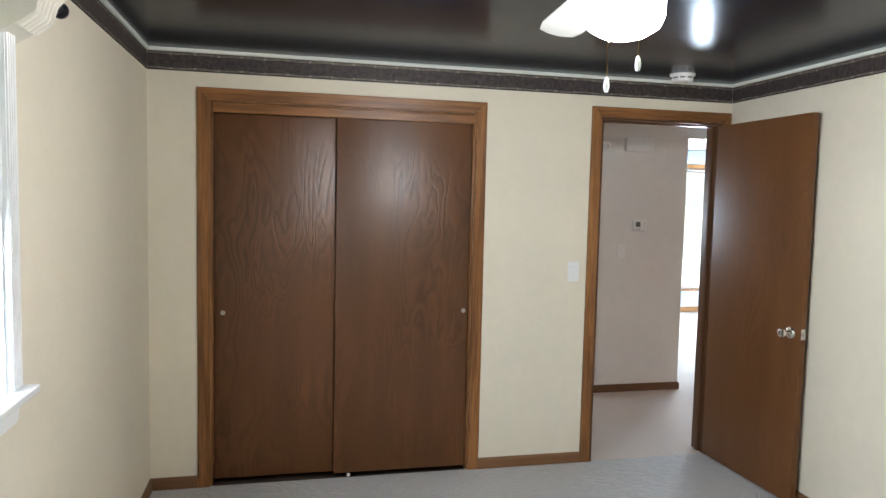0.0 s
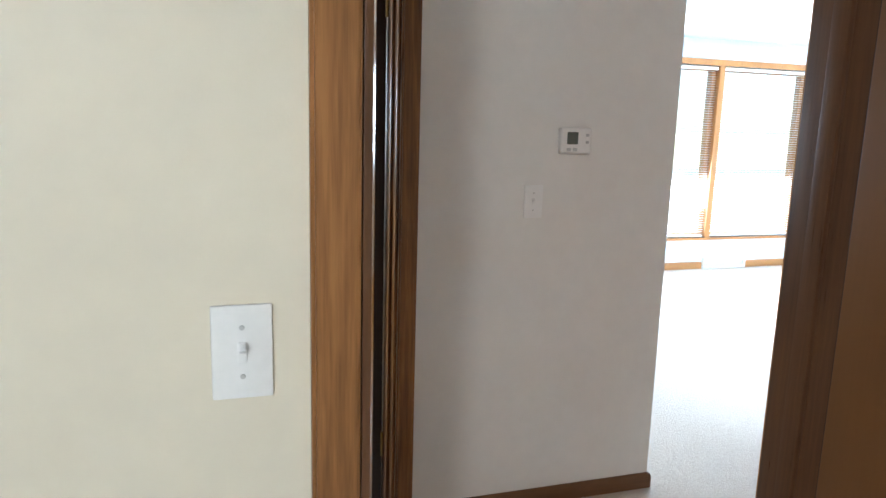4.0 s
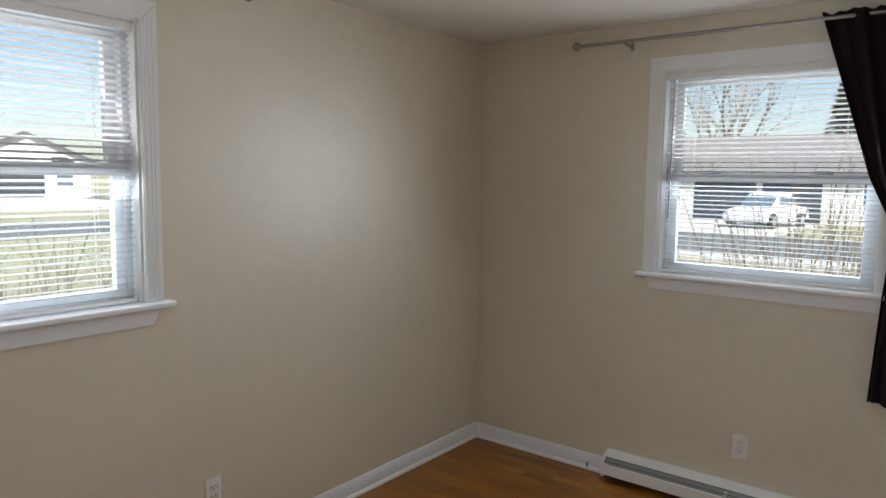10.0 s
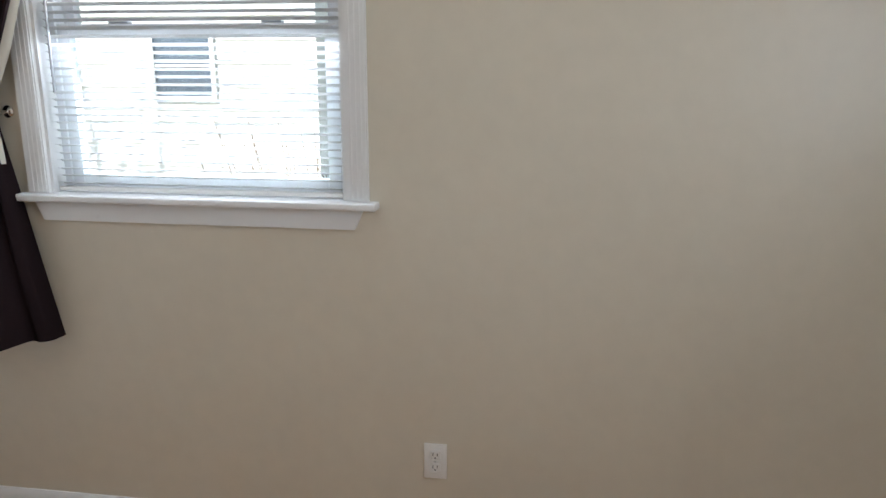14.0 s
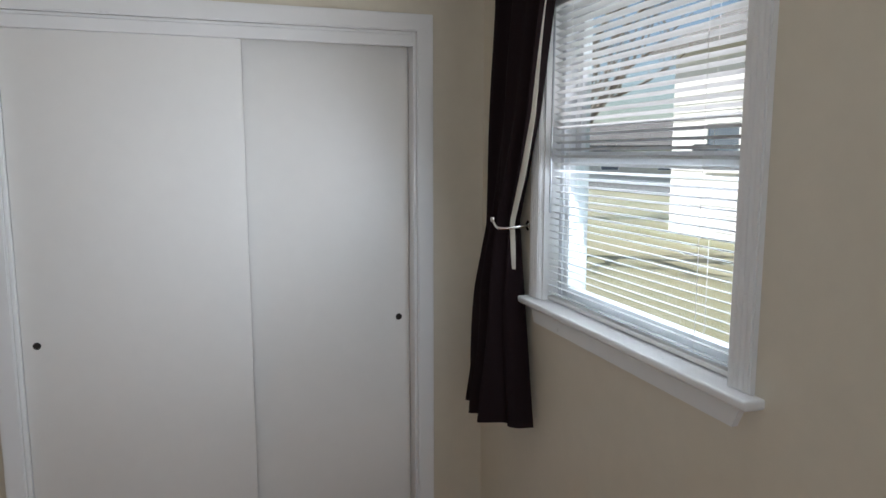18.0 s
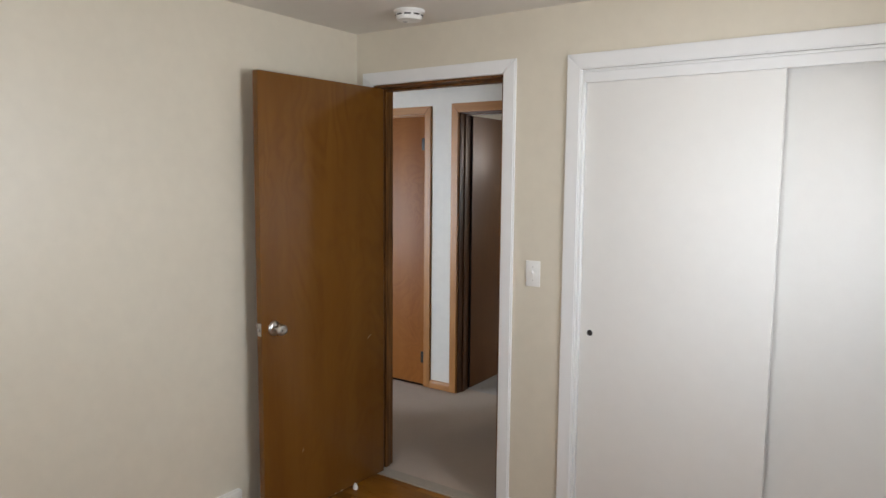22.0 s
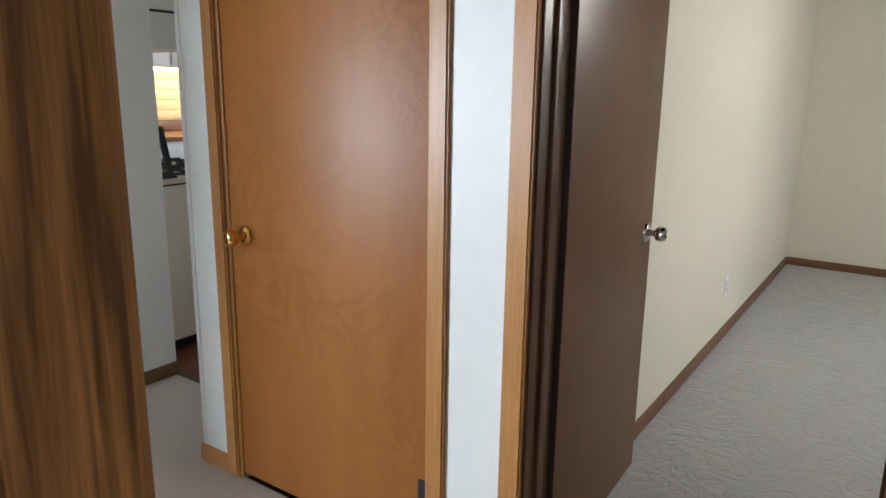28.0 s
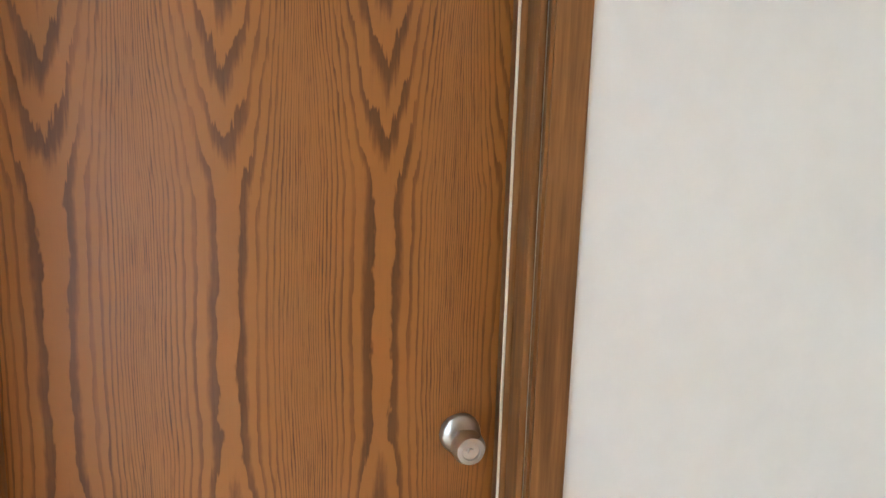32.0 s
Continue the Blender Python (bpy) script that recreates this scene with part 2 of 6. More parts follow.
    f = calc(nt, "ADD", f, calc(nt, "MULTIPLY", slow, 0.24))
    mid = tuple(p * 0.5 + q * 0.5 for p, q in zip(light, dark))
    nt.links.new(ramp(nt, f, (0.18, dark), (0.60, mid), (1.0, light)), b.inputs["Base Color"])
    nt.links.new(calc(nt, "ADD", calc(nt, "MULTIPLY", pore, 0.2), rough - 0.1), b.inputs["Roughness"])
    bump(nt, b, calc(nt, "ADD", dashes, calc(nt, "MULTIPLY", line, 0.6)), 0.18, 0.001)
    return m


def carpeted(name, colour, figure=1.0, size=7.5):
    """Cut-and-loop pile: fine tufts and a sculpted figure of wandering ridges."""
    m, nt, b = nodes_of(name, 0.95)
    v = coords(nt)
    tuft = noise_of(nt, v, 420, 2, 0.7)
    clump = noise_of(nt, v, 70, 3, 0.6)
    wander = noise_of(nt, v, size, 2.5, 0.5, 1.8)
    ridge = calc(nt, "ABSOLUTE", calc(nt, "SUBTRACT", wander, 0.5))
    crease = ramp(nt, ridge, (0.0, (0, 0, 0)), (0.028, (0.55,) * 3), (0.12, (1, 1, 1)))
    soil = noise_of(nt, v, 0.9, 4)
    f = calc(nt, "ADD", calc(nt, "MULTIPLY", tuft, 0.5), calc(nt, "MULTIPLY", clump, 0.35))
    f = calc(nt, "ADD", f, calc(nt, "MULTIPLY", soil, 0.3))
    nt.links.new(ramp(nt, f, (0.3, shade(colour, 0.72)), (0.8, shade(colour, 1.12))), b.inputs["Base Color"])
    b.inputs["Sheen Weight"].default_value = 0.25
    h = calc(nt, "ADD", calc(nt, "MULTIPLY", tuft, 0.22), calc(nt, "MULTIPLY", clump, 0.25))
    h = calc(nt, "ADD", h, calc(nt, "MULTIPLY", crease, 0.75 * figure))
    bump(nt, b, h, 0.9, 0.009)
    return m


def glazed(name):
    """Clear pane: see-through, with a weak mirror that grows at grazing angles."""
    m, nt, b = nodes_of(name, 0.02)
    out = nt.nodes["Material Output"]
    nt.nodes.remove(b)
    clear, gloss, edge, mix = (nt.nodes.new(k) for k in ("ShaderNodeBsdfTransparent", "ShaderNodeBsdfGlossy", "ShaderNodeLayerWeight", "ShaderNodeMixShader"))
    clear.inputs[0].default_value = (0.93, 0.96, 0.95, 1)
    gloss.inputs["Roughness"].default_value = 0.02
    edge.inputs[0].default_value = 0.5
    grazing = calc(nt, "POWER", edge.outputs["Facing"], 5.0)
    nt.links.new(calc(nt, "ADD", calc(nt, "MULTIPLY", grazing, 0.9), 0.035), mix.inputs[0])
    nt.links.new(clear.outputs[0], mix.inputs[1])
    nt.links.new(gloss.outputs[0], mix.inputs[2])
    nt.links.new(mix.outputs[0], out.inputs[0])
    return m


def glowing(name, colour, power):
    m, nt, b = nodes_of(name, 0.4)
    b.inputs["Base Color"].default_value = (*colour, 1)
    b.inputs["Emission Color"].default_value = (*colour, 1)
    b.inputs["Emission Strength"].default_value = power
    return m


def translucent(name, colour, rough=0.5, through_share=0.25, mottle=0.05, grain=200):
    m, nt, b = nodes_of(name, rough, 0.0, 0.15)
    v = coords(nt)
    f = noise_of(nt, v, grain, 3)
    col = ramp(nt, f, (0.3, shade(colour, 1 - mottle)), (0.7, shade(colour, 1 + mottle)))
    nt.links.new(col, b.inputs["Base Color"])
    t, mix = nt.nodes.new("ShaderNodeBsdfTranslucent"), nt.nodes.new("ShaderNodeMixShader")
    nt.links.new(col, t.inputs[0])
    mix.inputs[0].default_value = through_share
    nt.links.new(b.outputs[0], mix.inputs[1])
    nt.links.new(t.outputs[0], mix.inputs[2])
    nt.links.new(mix.outputs[0], nt.nodes["Material Output"].inputs[0])
    return m


CREAM = painted("cream_wall_paint", (0.72, 0.655, 0.52), 0.5)
CREAM_ROOM = painted("beige_wall_paint", (0.68, 0.62, 0.505), 0.42, gloss=0.85)
HALL_WHITE = painted("off_white_wall_paint", (0.79, 0.77, 0.72), 0.4)
LIVING_BLUE = painted("pale_blue_wall_paint", (0.62, 0.71, 0.78), 0.45)
KITCHEN_PAINT = painted("warm_beige_wall_paint", (0.68, 0.57, 0.44), 0.5)
CEILING_WHITE = painted("ceiling_paint", (0.74, 0.71, 0.65), 0.8, 0.04, 120, 0.3)
CEILING_NAVY = painted("dark_navy_ceiling_paint", (0.006, 0.009, 0.018), 0.2, 0.15, 25, 0.06, gloss=0.11)
WHITE_TRIM = painted("white_gloss_trim_paint", (0.80, 0.80, 0.79), 0.3, 0.03, 60, 0.06)
WHITE_DOOR = painted("white_satin_door_paint", (0.80, 0.785, 0.75), 0.45, 0.03, 90, 0.1)
WHITE_PLASTIC = plain("white_plastic", (0.80, 0.79, 0.76), 0.35, 0, 0.02)
VINYL = plain("white_vinyl_sash", (0.80, 0.82, 0.84), 0.32, 0, 0.03, 20)
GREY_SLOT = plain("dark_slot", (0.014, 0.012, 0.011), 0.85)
CHROME = plain("polished_nickel", (0.72, 0.70, 0.67), 0.14, 1.0, 0.06)
SATIN = plain("satin_nickel", (0.55, 0.53, 0.50), 0.30, 1.0, 0.08)
BRASS = plain("polished_brass", (0.80, 0.52, 0.16), 0.16, 1.0, 0.08)
OLD_BRASS = plain("aged_brass_hinge", (0.42, 0.31, 0.13), 0.38, 1.0, 0.2)
OAK_TRIM = wooden("stained_oak_trim", (0.33, 0.148, 0.047), (0.085, 0.033, 0.011), "z", 0.33, 90, 17, contrast=1.5)
OAK_TRIM_X = wooden("stained_oak_trim_across", (0.33, 0.148, 0.047), (0.085, 0.033, 0.011), "x", 0.33, 90, 17, contrast=1.5)
OAK_LIGHT = wooden("honey_oak_trim", (0.53, 0.250, 0.080), (0.28, 0.115, 0.034), "z", 0.3, 130, 10)
OAK_LIGHT_X = wooden("honey_oak_trim_across", (0.53, 0.250, 0.080), (0.28, 0.115, 0.034), "x", 0.3, 130, 10)
OAK_BASE_X = wooden("oak_baseboard_along_x", (0.21, 0.105, 0.045), (0.10, 0.047, 0.02), "x", 0.4, 110, 9)
OAK_BASE_Y = wooden("oak_baseboard_along_y", (0.21, 0.105, 0.045), (0.10, 0.047, 0.02), "y", 0.4, 110, 9)
SLAB_DARK = veneered("dark_walnut_stained_slab", (0.215, 0.090, 0.016), (0.125, 0.047, 0.008), 0.22, 1.0, 0.07, 0.45, 0.40)
SLAB_WALNUT = veneered("walnut_stained_slab", (0.175, 0.074, 0.023), (0.098, 0.039, 0.012), 0.34, 1.0, 0.07, 0.45, 0.32)
SLAB_LINEN = veneered("orange_stained_birch_slab", (0.375, 0.142, 0.033), (0.25, 0.084, 0.019), 0.38, 1.0, 0.085, 1.0, 0.24, 0.10)
SLAB_CLOSET = veneered("brown_lauan_closet_slab", (0.150, 0.060, 0.019), (0.070, 0.027, 0.007), 0.37, 1.1, 0.17, 0.26, 0.5, 0.6, 4.6)
SLAB_OAK = flamed("flame_figured_oak_slab", (0.37, 0.140, 0.030), (0.055, 0.018, 0.005), 0.218, -0.024, 0.36)
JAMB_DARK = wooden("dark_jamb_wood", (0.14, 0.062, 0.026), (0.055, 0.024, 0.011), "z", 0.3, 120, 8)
JAMB_FLECK = wooden("flecked_oak_jamb", (0.235, 0.100, 0.027), (0.060, 0.024, 0.008), "z", 0.33, 110, 42, contrast=2.3)
CARPET = carpeted("beige_sculpted_carpet", (0.42, 0.40, 0.37), 0.9, 6.0)
CARPET_HALL = carpeted("plain_beige_carpet", (0.52, 0.42, 0.33), 0.15)
PLANK = wooden("amber_oak_strip_floor", (0.37, 0.150, 0.017), (0.170, 0.060, 0.007), "x", 0.29, 60, 4, 23.0, 0.30, 0.03, 0.60, 0.42)
def stained(m, spots, colour):
    """Dark old stains at places of the floor: rows of x, y, half-widths along x and y."""
    nt = m.node_tree
    b = nt.nodes["Principled BSDF"]
    col = b.inputs["Base Color"].links[0].from_socket
    at = nt.nodes.new("ShaderNodeNewGeometry").outputs["Position"]
    s = nt.nodes.new("ShaderNodeSeparateXYZ")
    nt.links.new(at, s.inputs[0])
    rough = calc(nt, "MULTIPLY", calc(nt, "SUBTRACT", noise_of(nt, at, 26, 4), 0.5), 1.6)
    for x, y, wx, wy in spots:
        dx = calc(nt, "DIVIDE", calc(nt, "SUBTRACT", s.outputs[0], x), wx)
        dy = calc(nt, "DIVIDE", calc(nt, "SUBTRACT", s.outputs[1], y), wy)
        far = calc(nt, "SQRT", calc(nt, "ADD", calc(nt, "MULTIPLY", dx, dx), calc(nt, "MULTIPLY", dy, dy)))
        mask = ramp(nt, calc(nt, "ADD", far, rough), (0.55, (0.75,) * 3), (1.15, (0.0,) * 3))
        col = blend(nt, mask, col, colour)
    nt.links.new(col, b.inputs["Base Color"])
    return m


stained(PLANK, [(0.249, 3.586, 0.020, 0.085), (0.90, 4.955, 0.12, 0.03), (1.75, 3.35, 0.10, 0.022), (2.02, 4.90, 0.10, 0.03), (1.30, 4.30, 0.16, 0.02)], (0.055, 0.020, 0.006))
KITCHEN_FLOOR = wooden("red_brown_kitchen_board", (0.16, 0.055, 0.025), (0.07, 0.022, 0.011), "y", 0.3, 120, 9, 11.0)
SUBFLOOR = plain("dark_subfloor", (0.05, 0.03, 0.018), 0.9)
GLASS = glazed("clear_window_pane")
SLAT = translucent("white_blind_slat", (0.72, 0.72, 0.71), 0.4, 0.05, 0.02)
CURTAIN = translucent("plum_brown_curtain_cloth", (0.012, 0.006, 0.007), 0.9, 0.03, 0.25, 500)
LINING = translucent("cream_curtain_lining", (0.78, 0.75, 0.66), 0.8, 0.3, 0.05, 500)
STOVE_ENAMEL = plain("almond_enamel", (0.72, 0.66, 0.54), 0.25, 0, 0.03, 8)
IRON = plain("black_cast_iron", (0.015, 0.015, 0.016), 0.45, 0.2, 0.3)


# ---- mesh helpers ----
def add_box(bm, x0, x1, y0, y1, z0, z1):
    vs = [bm.verts.new((x, y, z)) for x in (x0, x1) for y in (y0, y1) for z in (z0, z1)]
    for f in ((0, 1, 3, 2), (4, 6, 7, 5), (0, 4, 5, 1), (2, 3, 7, 6), (0, 2, 6, 4), (1, 5, 7, 3)):
        bm.faces.new([vs[i] for i in f])
    return vs


def boxed(x0, x1, y0, y1, z0, z1, round_off=0.0, segments=2):
    bm = bmesh.new()
    add_box(bm, *sorted((x0, x1)), *sorted((y0, y1)), *sorted((z0, z1)))
    if round_off:
        bmesh.ops.bevel(bm, geom=list(bm.edges), offset=round_off, segments=segments, affect="EDGES", profile=0.6)
    return bm


def turned(profile, steps=24, axis="z", close=True):
    """A lathe-turned body: profile rows of (radius, height) about an axis."""
    bm = bmesh.new()
    rings = []
    for r, h in profile:
        ring = []
        for i in range(steps):
            a = 2 * math.pi * i / steps
            p = (r * math.cos(a), r * math.sin(a), h)
            p = {"z": p, "x": (p[2], p[0], p[1]), "y": (p[1], p[2], p[0])}[axis]
            ring.append(bm.verts.new(p))
        rings.append(ring)
    for a, b in zip(rings, rings[1:]):
        for i in range(steps):
            bm.faces.new((a[i], a[(i + 1) % steps], b[(i + 1) % steps], b[i]))
    if close:
        bm.faces.new(list(reversed(rings[0])))
        bm.faces.new(rings[-1])
    bmesh.ops.recalc_face_normals(bm, faces=list(bm.faces))
    return bm


def tube(points, radius, steps=10, taper=1.0):
    """A round bar that follows points."""
    bm = bmesh.new()
    pts = [Vector(p) for p in points]
    rings = []
    side = None
    for i, p in enumerate(pts):
        d = (pts[min(i + 1, len(pts) - 1)] - pts[max(i - 1, 0)]).normalized()
        if side is None:
            side = d.orthogonal().normalized()
        side = (side - d * side.dot(d)).normalized()
        up = d.cross(side)
        r = radius * (1 + (taper - 1) * i / max(1, len(pts) - 1))
        rings.append([bm.verts.new(p + side * r * math.cos(2 * math.pi * k / steps) + up * r * math.sin(2 * math.pi * k / steps)) for k in range(steps)])
    for a, b in zip(rings, rings[1:]):
        for k in range(steps):
            bm.faces.new((a[k], a[(k + 1) % steps], b[(k + 1) % steps], b[k]))
    bm.faces.new(list(reversed(rings[0])))
    bm.faces.new(rings[-1])
    bmesh.ops.recalc_face_normals(bm, faces=list(bm.faces))
    return bm


def extruded(outline, depth, axis="y"):
    """A flat outline of (a, b) pushed through depth along an axis."""
    bm = bmesh.new()
    put = {"y": lambda a, b, d: (a, d, b), "x": lambda a, b, d: (d, a, b), "z": lambda a, b, d: (a, b, d)}[axis]
    lo = [bm.verts.new(put(a, b, 0)) for a, b in outline]
    hi = [bm.verts.new(put(a, b, depth)) for a, b in outline]
    n = len(outline)
    bm.faces.new(lo)
    bm.faces.new(list(reversed(hi)))
    for i in range(n):
        bm.faces.new((lo[i], hi[i], hi[(i + 1) % n], lo[(i + 1) % n]))
    bmesh.ops.recalc_face_normals(bm, faces=list(bm.faces))
    return bm


def joined(*bms):
    out = bmesh.new()
    for b in bms:
        me = bpy.data.meshes.new("joint")
        b.to_mesh(me)
        b.free()
        out.from_mesh(me)
        bpy.data.meshes.remove(me)
    return out


def moved(bm, m):
    bmesh.ops.transform(bm, matrix=m, verts=list(bm.verts))
    return bm


def link(name, bm, materials, smooth=False):
    me = bpy.data.meshes.new(name)
    bm.to_mesh(me)
    bm.free()
    for m in materials if isinstance(materials, (list, tuple)) else (materials,):
        me.materials.append(m)
    if smooth:
        me.polygons.foreach_set("use_smooth", [True] * len(me.polygons))
        me.set_sharp_from_angle(angle=radians(42))
    return new(name, me)


def part(name, bm, material, parent=None, label="", smooth=True):
    ob = link(name, bm, material, smooth)
    if parent is not None:
        ob.parent = parent
    return tagged(ob, label)


def thing(name, label, category, m=None, group="", kind=""):
    ob = tagged(new(name), label, category, group, kind)
    ob.empty_display_size = 0.05
    if m is not None:
        ob.matrix_world = m
    return ob


def structure(name, bm, materials, label="", smooth=False):
    return tagged(link(name, bm, materials, smooth), label, "", "", "structure")


# ---- walls, floors, ceilings ----
TOP = 2.305


def wall(name, along, across, span, holes, label, sides, z0=-0.02, z1=TOP):
    """A wall with thickness: along 'x' or 'y', across its two faces, span its ends, holes (a0, a1, z0, z1); sides: paint of the lower and upper face."""
    cuts = sorted({*span, *(v for h in holes for v in h[:2])})
    highs = sorted({z0, z1, *(min(max(v, z0), z1) for h in holes for v in h[2:])})
    solid = {}
    for i, (a, b) in enumerate(zip(cuts, cuts[1:])):
        for j, (c, d) in enumerate(zip(highs, highs[1:])):
            ma, mz = (a + b) / 2, (c + d) / 2
            solid[i, j] = not any(h[0] < ma < h[1] and h[2] < mz < h[3] for h in holes)
    bm = bmesh.new()
    put = (lambda a, t, z: (a, t, z)) if along == "x" else (lambda a, t, z: (t, a, z))
    cache = {}

    def vert(a, t, z):
        key = (a, t, z)
        if key not in cache:
            cache[key] = bm.verts.new(put(a, t, z))
        return cache[key]

    lo, hi = across
    for (i, j), s in solid.items():
        if not s:
            continue
        a, b, c, d = cuts[i], cuts[i + 1], highs[j], highs[j + 1]
        f = bm.faces.new((vert(a, lo, c), vert(b, lo, c), vert(b, lo, d), vert(a, lo, d)))
        f.material_index = 0
        f = bm.faces.new((vert(a, hi, d), vert(b, hi, d), vert(b, hi, c), vert(a, hi, c)))
        f.material_index = 1
        for near, quad in (((i - 1, j), ((a, c), (a, d))), ((i + 1, j), ((b, c), (b, d))), ((i, j - 1), ((a, c), (b, c))), ((i, j + 1), ((a, d), (b, d)))):
            if not solid.get(near, False):
                (p, q), (r, s2) = quad
                bm.faces.new((vert(p, lo, q), vert(r, lo, s2), vert(r, hi, s2), vert(p, hi, q)))
    bmesh.ops.recalc_face_normals(bm, faces=list(bm.faces))
    return structure(name, bm, list(sides), label)


# bedroom 1
B1W, B1E, B1S = -0.085, 3.225, -4.58
# bedroom 2
B2W, B2E, B2S, B2N = -0.055, 2.875, 1.522, 5.04
HALL_S, HALL_N = 0.13, 1.378
LIV_N, LIV_E = 5.10, 8.57
KIT_N, KIT_W = -0.289, 4.47
OAK_X = 5.25

wall("wall_1", "x", (0.0, HALL_S), (B1W - 0.16, KIT_W), [(0.214, 1.622, -1, 2.026), (2.376, 3.158, -1, 2.042), (3.449, 4.272, -1, 2.035)],
     "painted wall between dark-ceilinged bedroom and hall", (CREAM, HALL_WHITE))
wall("wall_2", "x", (HALL_N, B2S), (B2W - 0.16, 3.804), [(0.22, 1.627, -1, 2.03), (2.0, 2.765, -1, 2.04)],
     "painted wall between hall and wood-floored bedroom", (HALL_WHITE, CREAM_ROOM))
wall("wall_19", "x", (1.415, 1.535), (3.804, LIV_E), [(3.804, 4.90, -1, 2.088)], "off-white wall and header at the living room opening", (HALL_WHITE, LIVING_BLUE))
wall("wall_3", "y", (B2E, B2E + 0.12), (B2S, 5.2), [], "plain wall beside the open bedroom door", (CREAM_ROOM, LIVING_BLUE))
wall("wall_4", "x", (B2N, 5.2), (B2W - 0.16, B2E), [(1.008, 1.938, 1.092, 2.066)], "beige outer wall with one window", (CREAM_ROOM, HALL_WHITE))
wall("wall_5", "y", (B2W - 0.16, B2W), (B2S, B2N), [(2.070, 2.977, 1.089, 2.066)], "beige outer wall with one window", (HALL_WHITE, CREAM_ROOM))
wall("wall_6", "y", (B1W - 0.16, B1W), (B1S - 0.12, 0.0), [(-2.82, -1.84, 1.034, 2.02)], "cream outer wall of the dark-ceilinged bedroom", (HALL_WHITE, CREAM))
wall("wall_7", "x", (B1S - 0.12, B1S), (B1W, B1E + 0.12), [], "plain cream wall", (HALL_WHITE, CREAM))
wall("wall_8", "y", (B1E, B1E + 0.12), (B1S, 0.0), [], "plain cream wall behind the open door", (CREAM, HALL_WHITE))
wall("wall_9", "y", (OAK_X, OAK_X + 0.12), (KIT_N, 1.415), [(0.612, 1.352, -1, 2.03)], "off-white hall wall with the flame-figured oak door", (HALL_WHITE, HALL_WHITE))
wall("wall_10", "x", (KIT_N, KIT_N + 0.12), (OAK_X + 0.12, 8.5), [], "kitchen wall behind the cooker", (KITCHEN_PAINT, HALL_WHITE))
wall("wall_11", "y", (KIT_W - 0.12, KIT_W), (-4.4, 0.0), [], "off-white wall at the kitchen corner", (HALL_WHITE, HALL_WHITE))
wall("wall_12", "y", (8.5, 8.62), (-4.4, 1.415), [], "warm beige kitchen wall", (KITCHEN_PAINT, KITCHEN_PAINT))
wall("wall_13", "x", (-4.52, -4.4), (B1E + 0.12, 8.62), [(5.4, 6.8, 1.05, 2.05)], "warm beige kitchen wall", (HALL_WHITE, KITCHEN_PAINT))
wall("wall_14", "x", (LIV_N, 5.25), (B2E + 0.12, LIV_E + 0.12), [(5.89, 8.05, 0.33, 2.05)], "pale blue living room wall with a wide window", (LIVING_BLUE, HALL_WHITE))
wall("wall_15", "y", (LIV_E, LIV_E + 0.12), (1.415, LIV_N), [], "pale blue living room wall", (LIVING_BLUE, HALL_WHITE))
wall("wall_16", "y", (1.73, 1.85), (HALL_S, HALL_N), [], "off-white end wall of the hall", (HALL_WHITE, HALL_WHITE))
wall("wall_17", "x", (0.70, 0.78), (B1W - 0.16, 1.73), [], "wall between the two closets", (HALL_WHITE, HALL_WHITE))
wall("wall_18", "y", (B1W - 0.16, B1W), (HALL_S, HALL_N), [], "outer wall of the closets", (HALL_WHITE, HALL_WHITE))

structure("floor", boxed(B1W - 0.16, LIV_E + 0.12, -4.7, 5.25, -0.55, -0.02), SUBFLOOR, "dark subfloor under all rooms")


def carpet(name, x0, x1, y0, y1, pile=CARPET_HALL, label="plain beige pile carpet"):
    return structure(name, boxed(x0, x1, y0, y1, -0.018, 0.0), pile, label)


carpet("floor_carpet_1", B1W, B1E, B1S, 0.0, CARPET, "beige sculpted pile carpet")
carpet("floor_carpet_2", 2.376, 3.158, 0.0, HALL_S)
carpet("floor_carpet_3", 1.85, OAK_X, HALL_S, HALL_N)
carpet("floor_carpet_8", 3.804, OAK_X, HALL_N, 1.415)
carpet("floor_carpet_4", KIT_W, OAK_X, KIT_N, HALL_S)
carpet("floor_carpet_5", 2.0, 2.765, HALL_N, 1.455)
carpet("floor_carpet_6", 3.804, 4.90, 1.415, 1.535)
carpet("floor_carpet_7", B2E + 0.12, LIV_E, 1.535, LIV_N)

structure("ceiling_1", boxed(B1W - 0.16, B1E + 0.06, B1S - 0.12, 0.06, 2.275, 2.42), CEILING_NAVY, "glossy dark navy painted ceiling")
structure("ceiling_2", boxed(B1W - 0.16, LIV_E + 0.12, 0.06, 5.25, TOP, 2.42), CEILING_WHITE, "off-white matt ceiling")
structure("ceiling_3", boxed(B1E + 0.06, 8.62, -4.52, 0.06, TOP, 2.42), CEILING_WHITE, "off-white matt kitchen ceiling")
# unseen slab with overhang, added to block sun from walls and windows
structure("roof", boxed(B1W - 0.75, LIV_E + 0.7, -5.1, 5.8, 2.42, 2.56), plain("added_roof_dark", (0.06, 0.055, 0.05), 0.9), "unseen dark roof slab added to keep the sun off the outer walls")


# ---- trim ----
def side(front, face):
    """The frame of one face of a wall: local x along the wall, local y out of it. Gives the pose and how a place along the wall turns into local x."""
    turn = {"+y": 0, "-y": 180, "-x": 90, "+x": -90}[front]
    at = (0, face, 0) if front[1] == "y" else (face, 0, 0)
    sign = {"+y": 1, "-y": -1, "-x": 1, "+x": -1}[front]
    return pose(*at, 0, 0, turn), sign


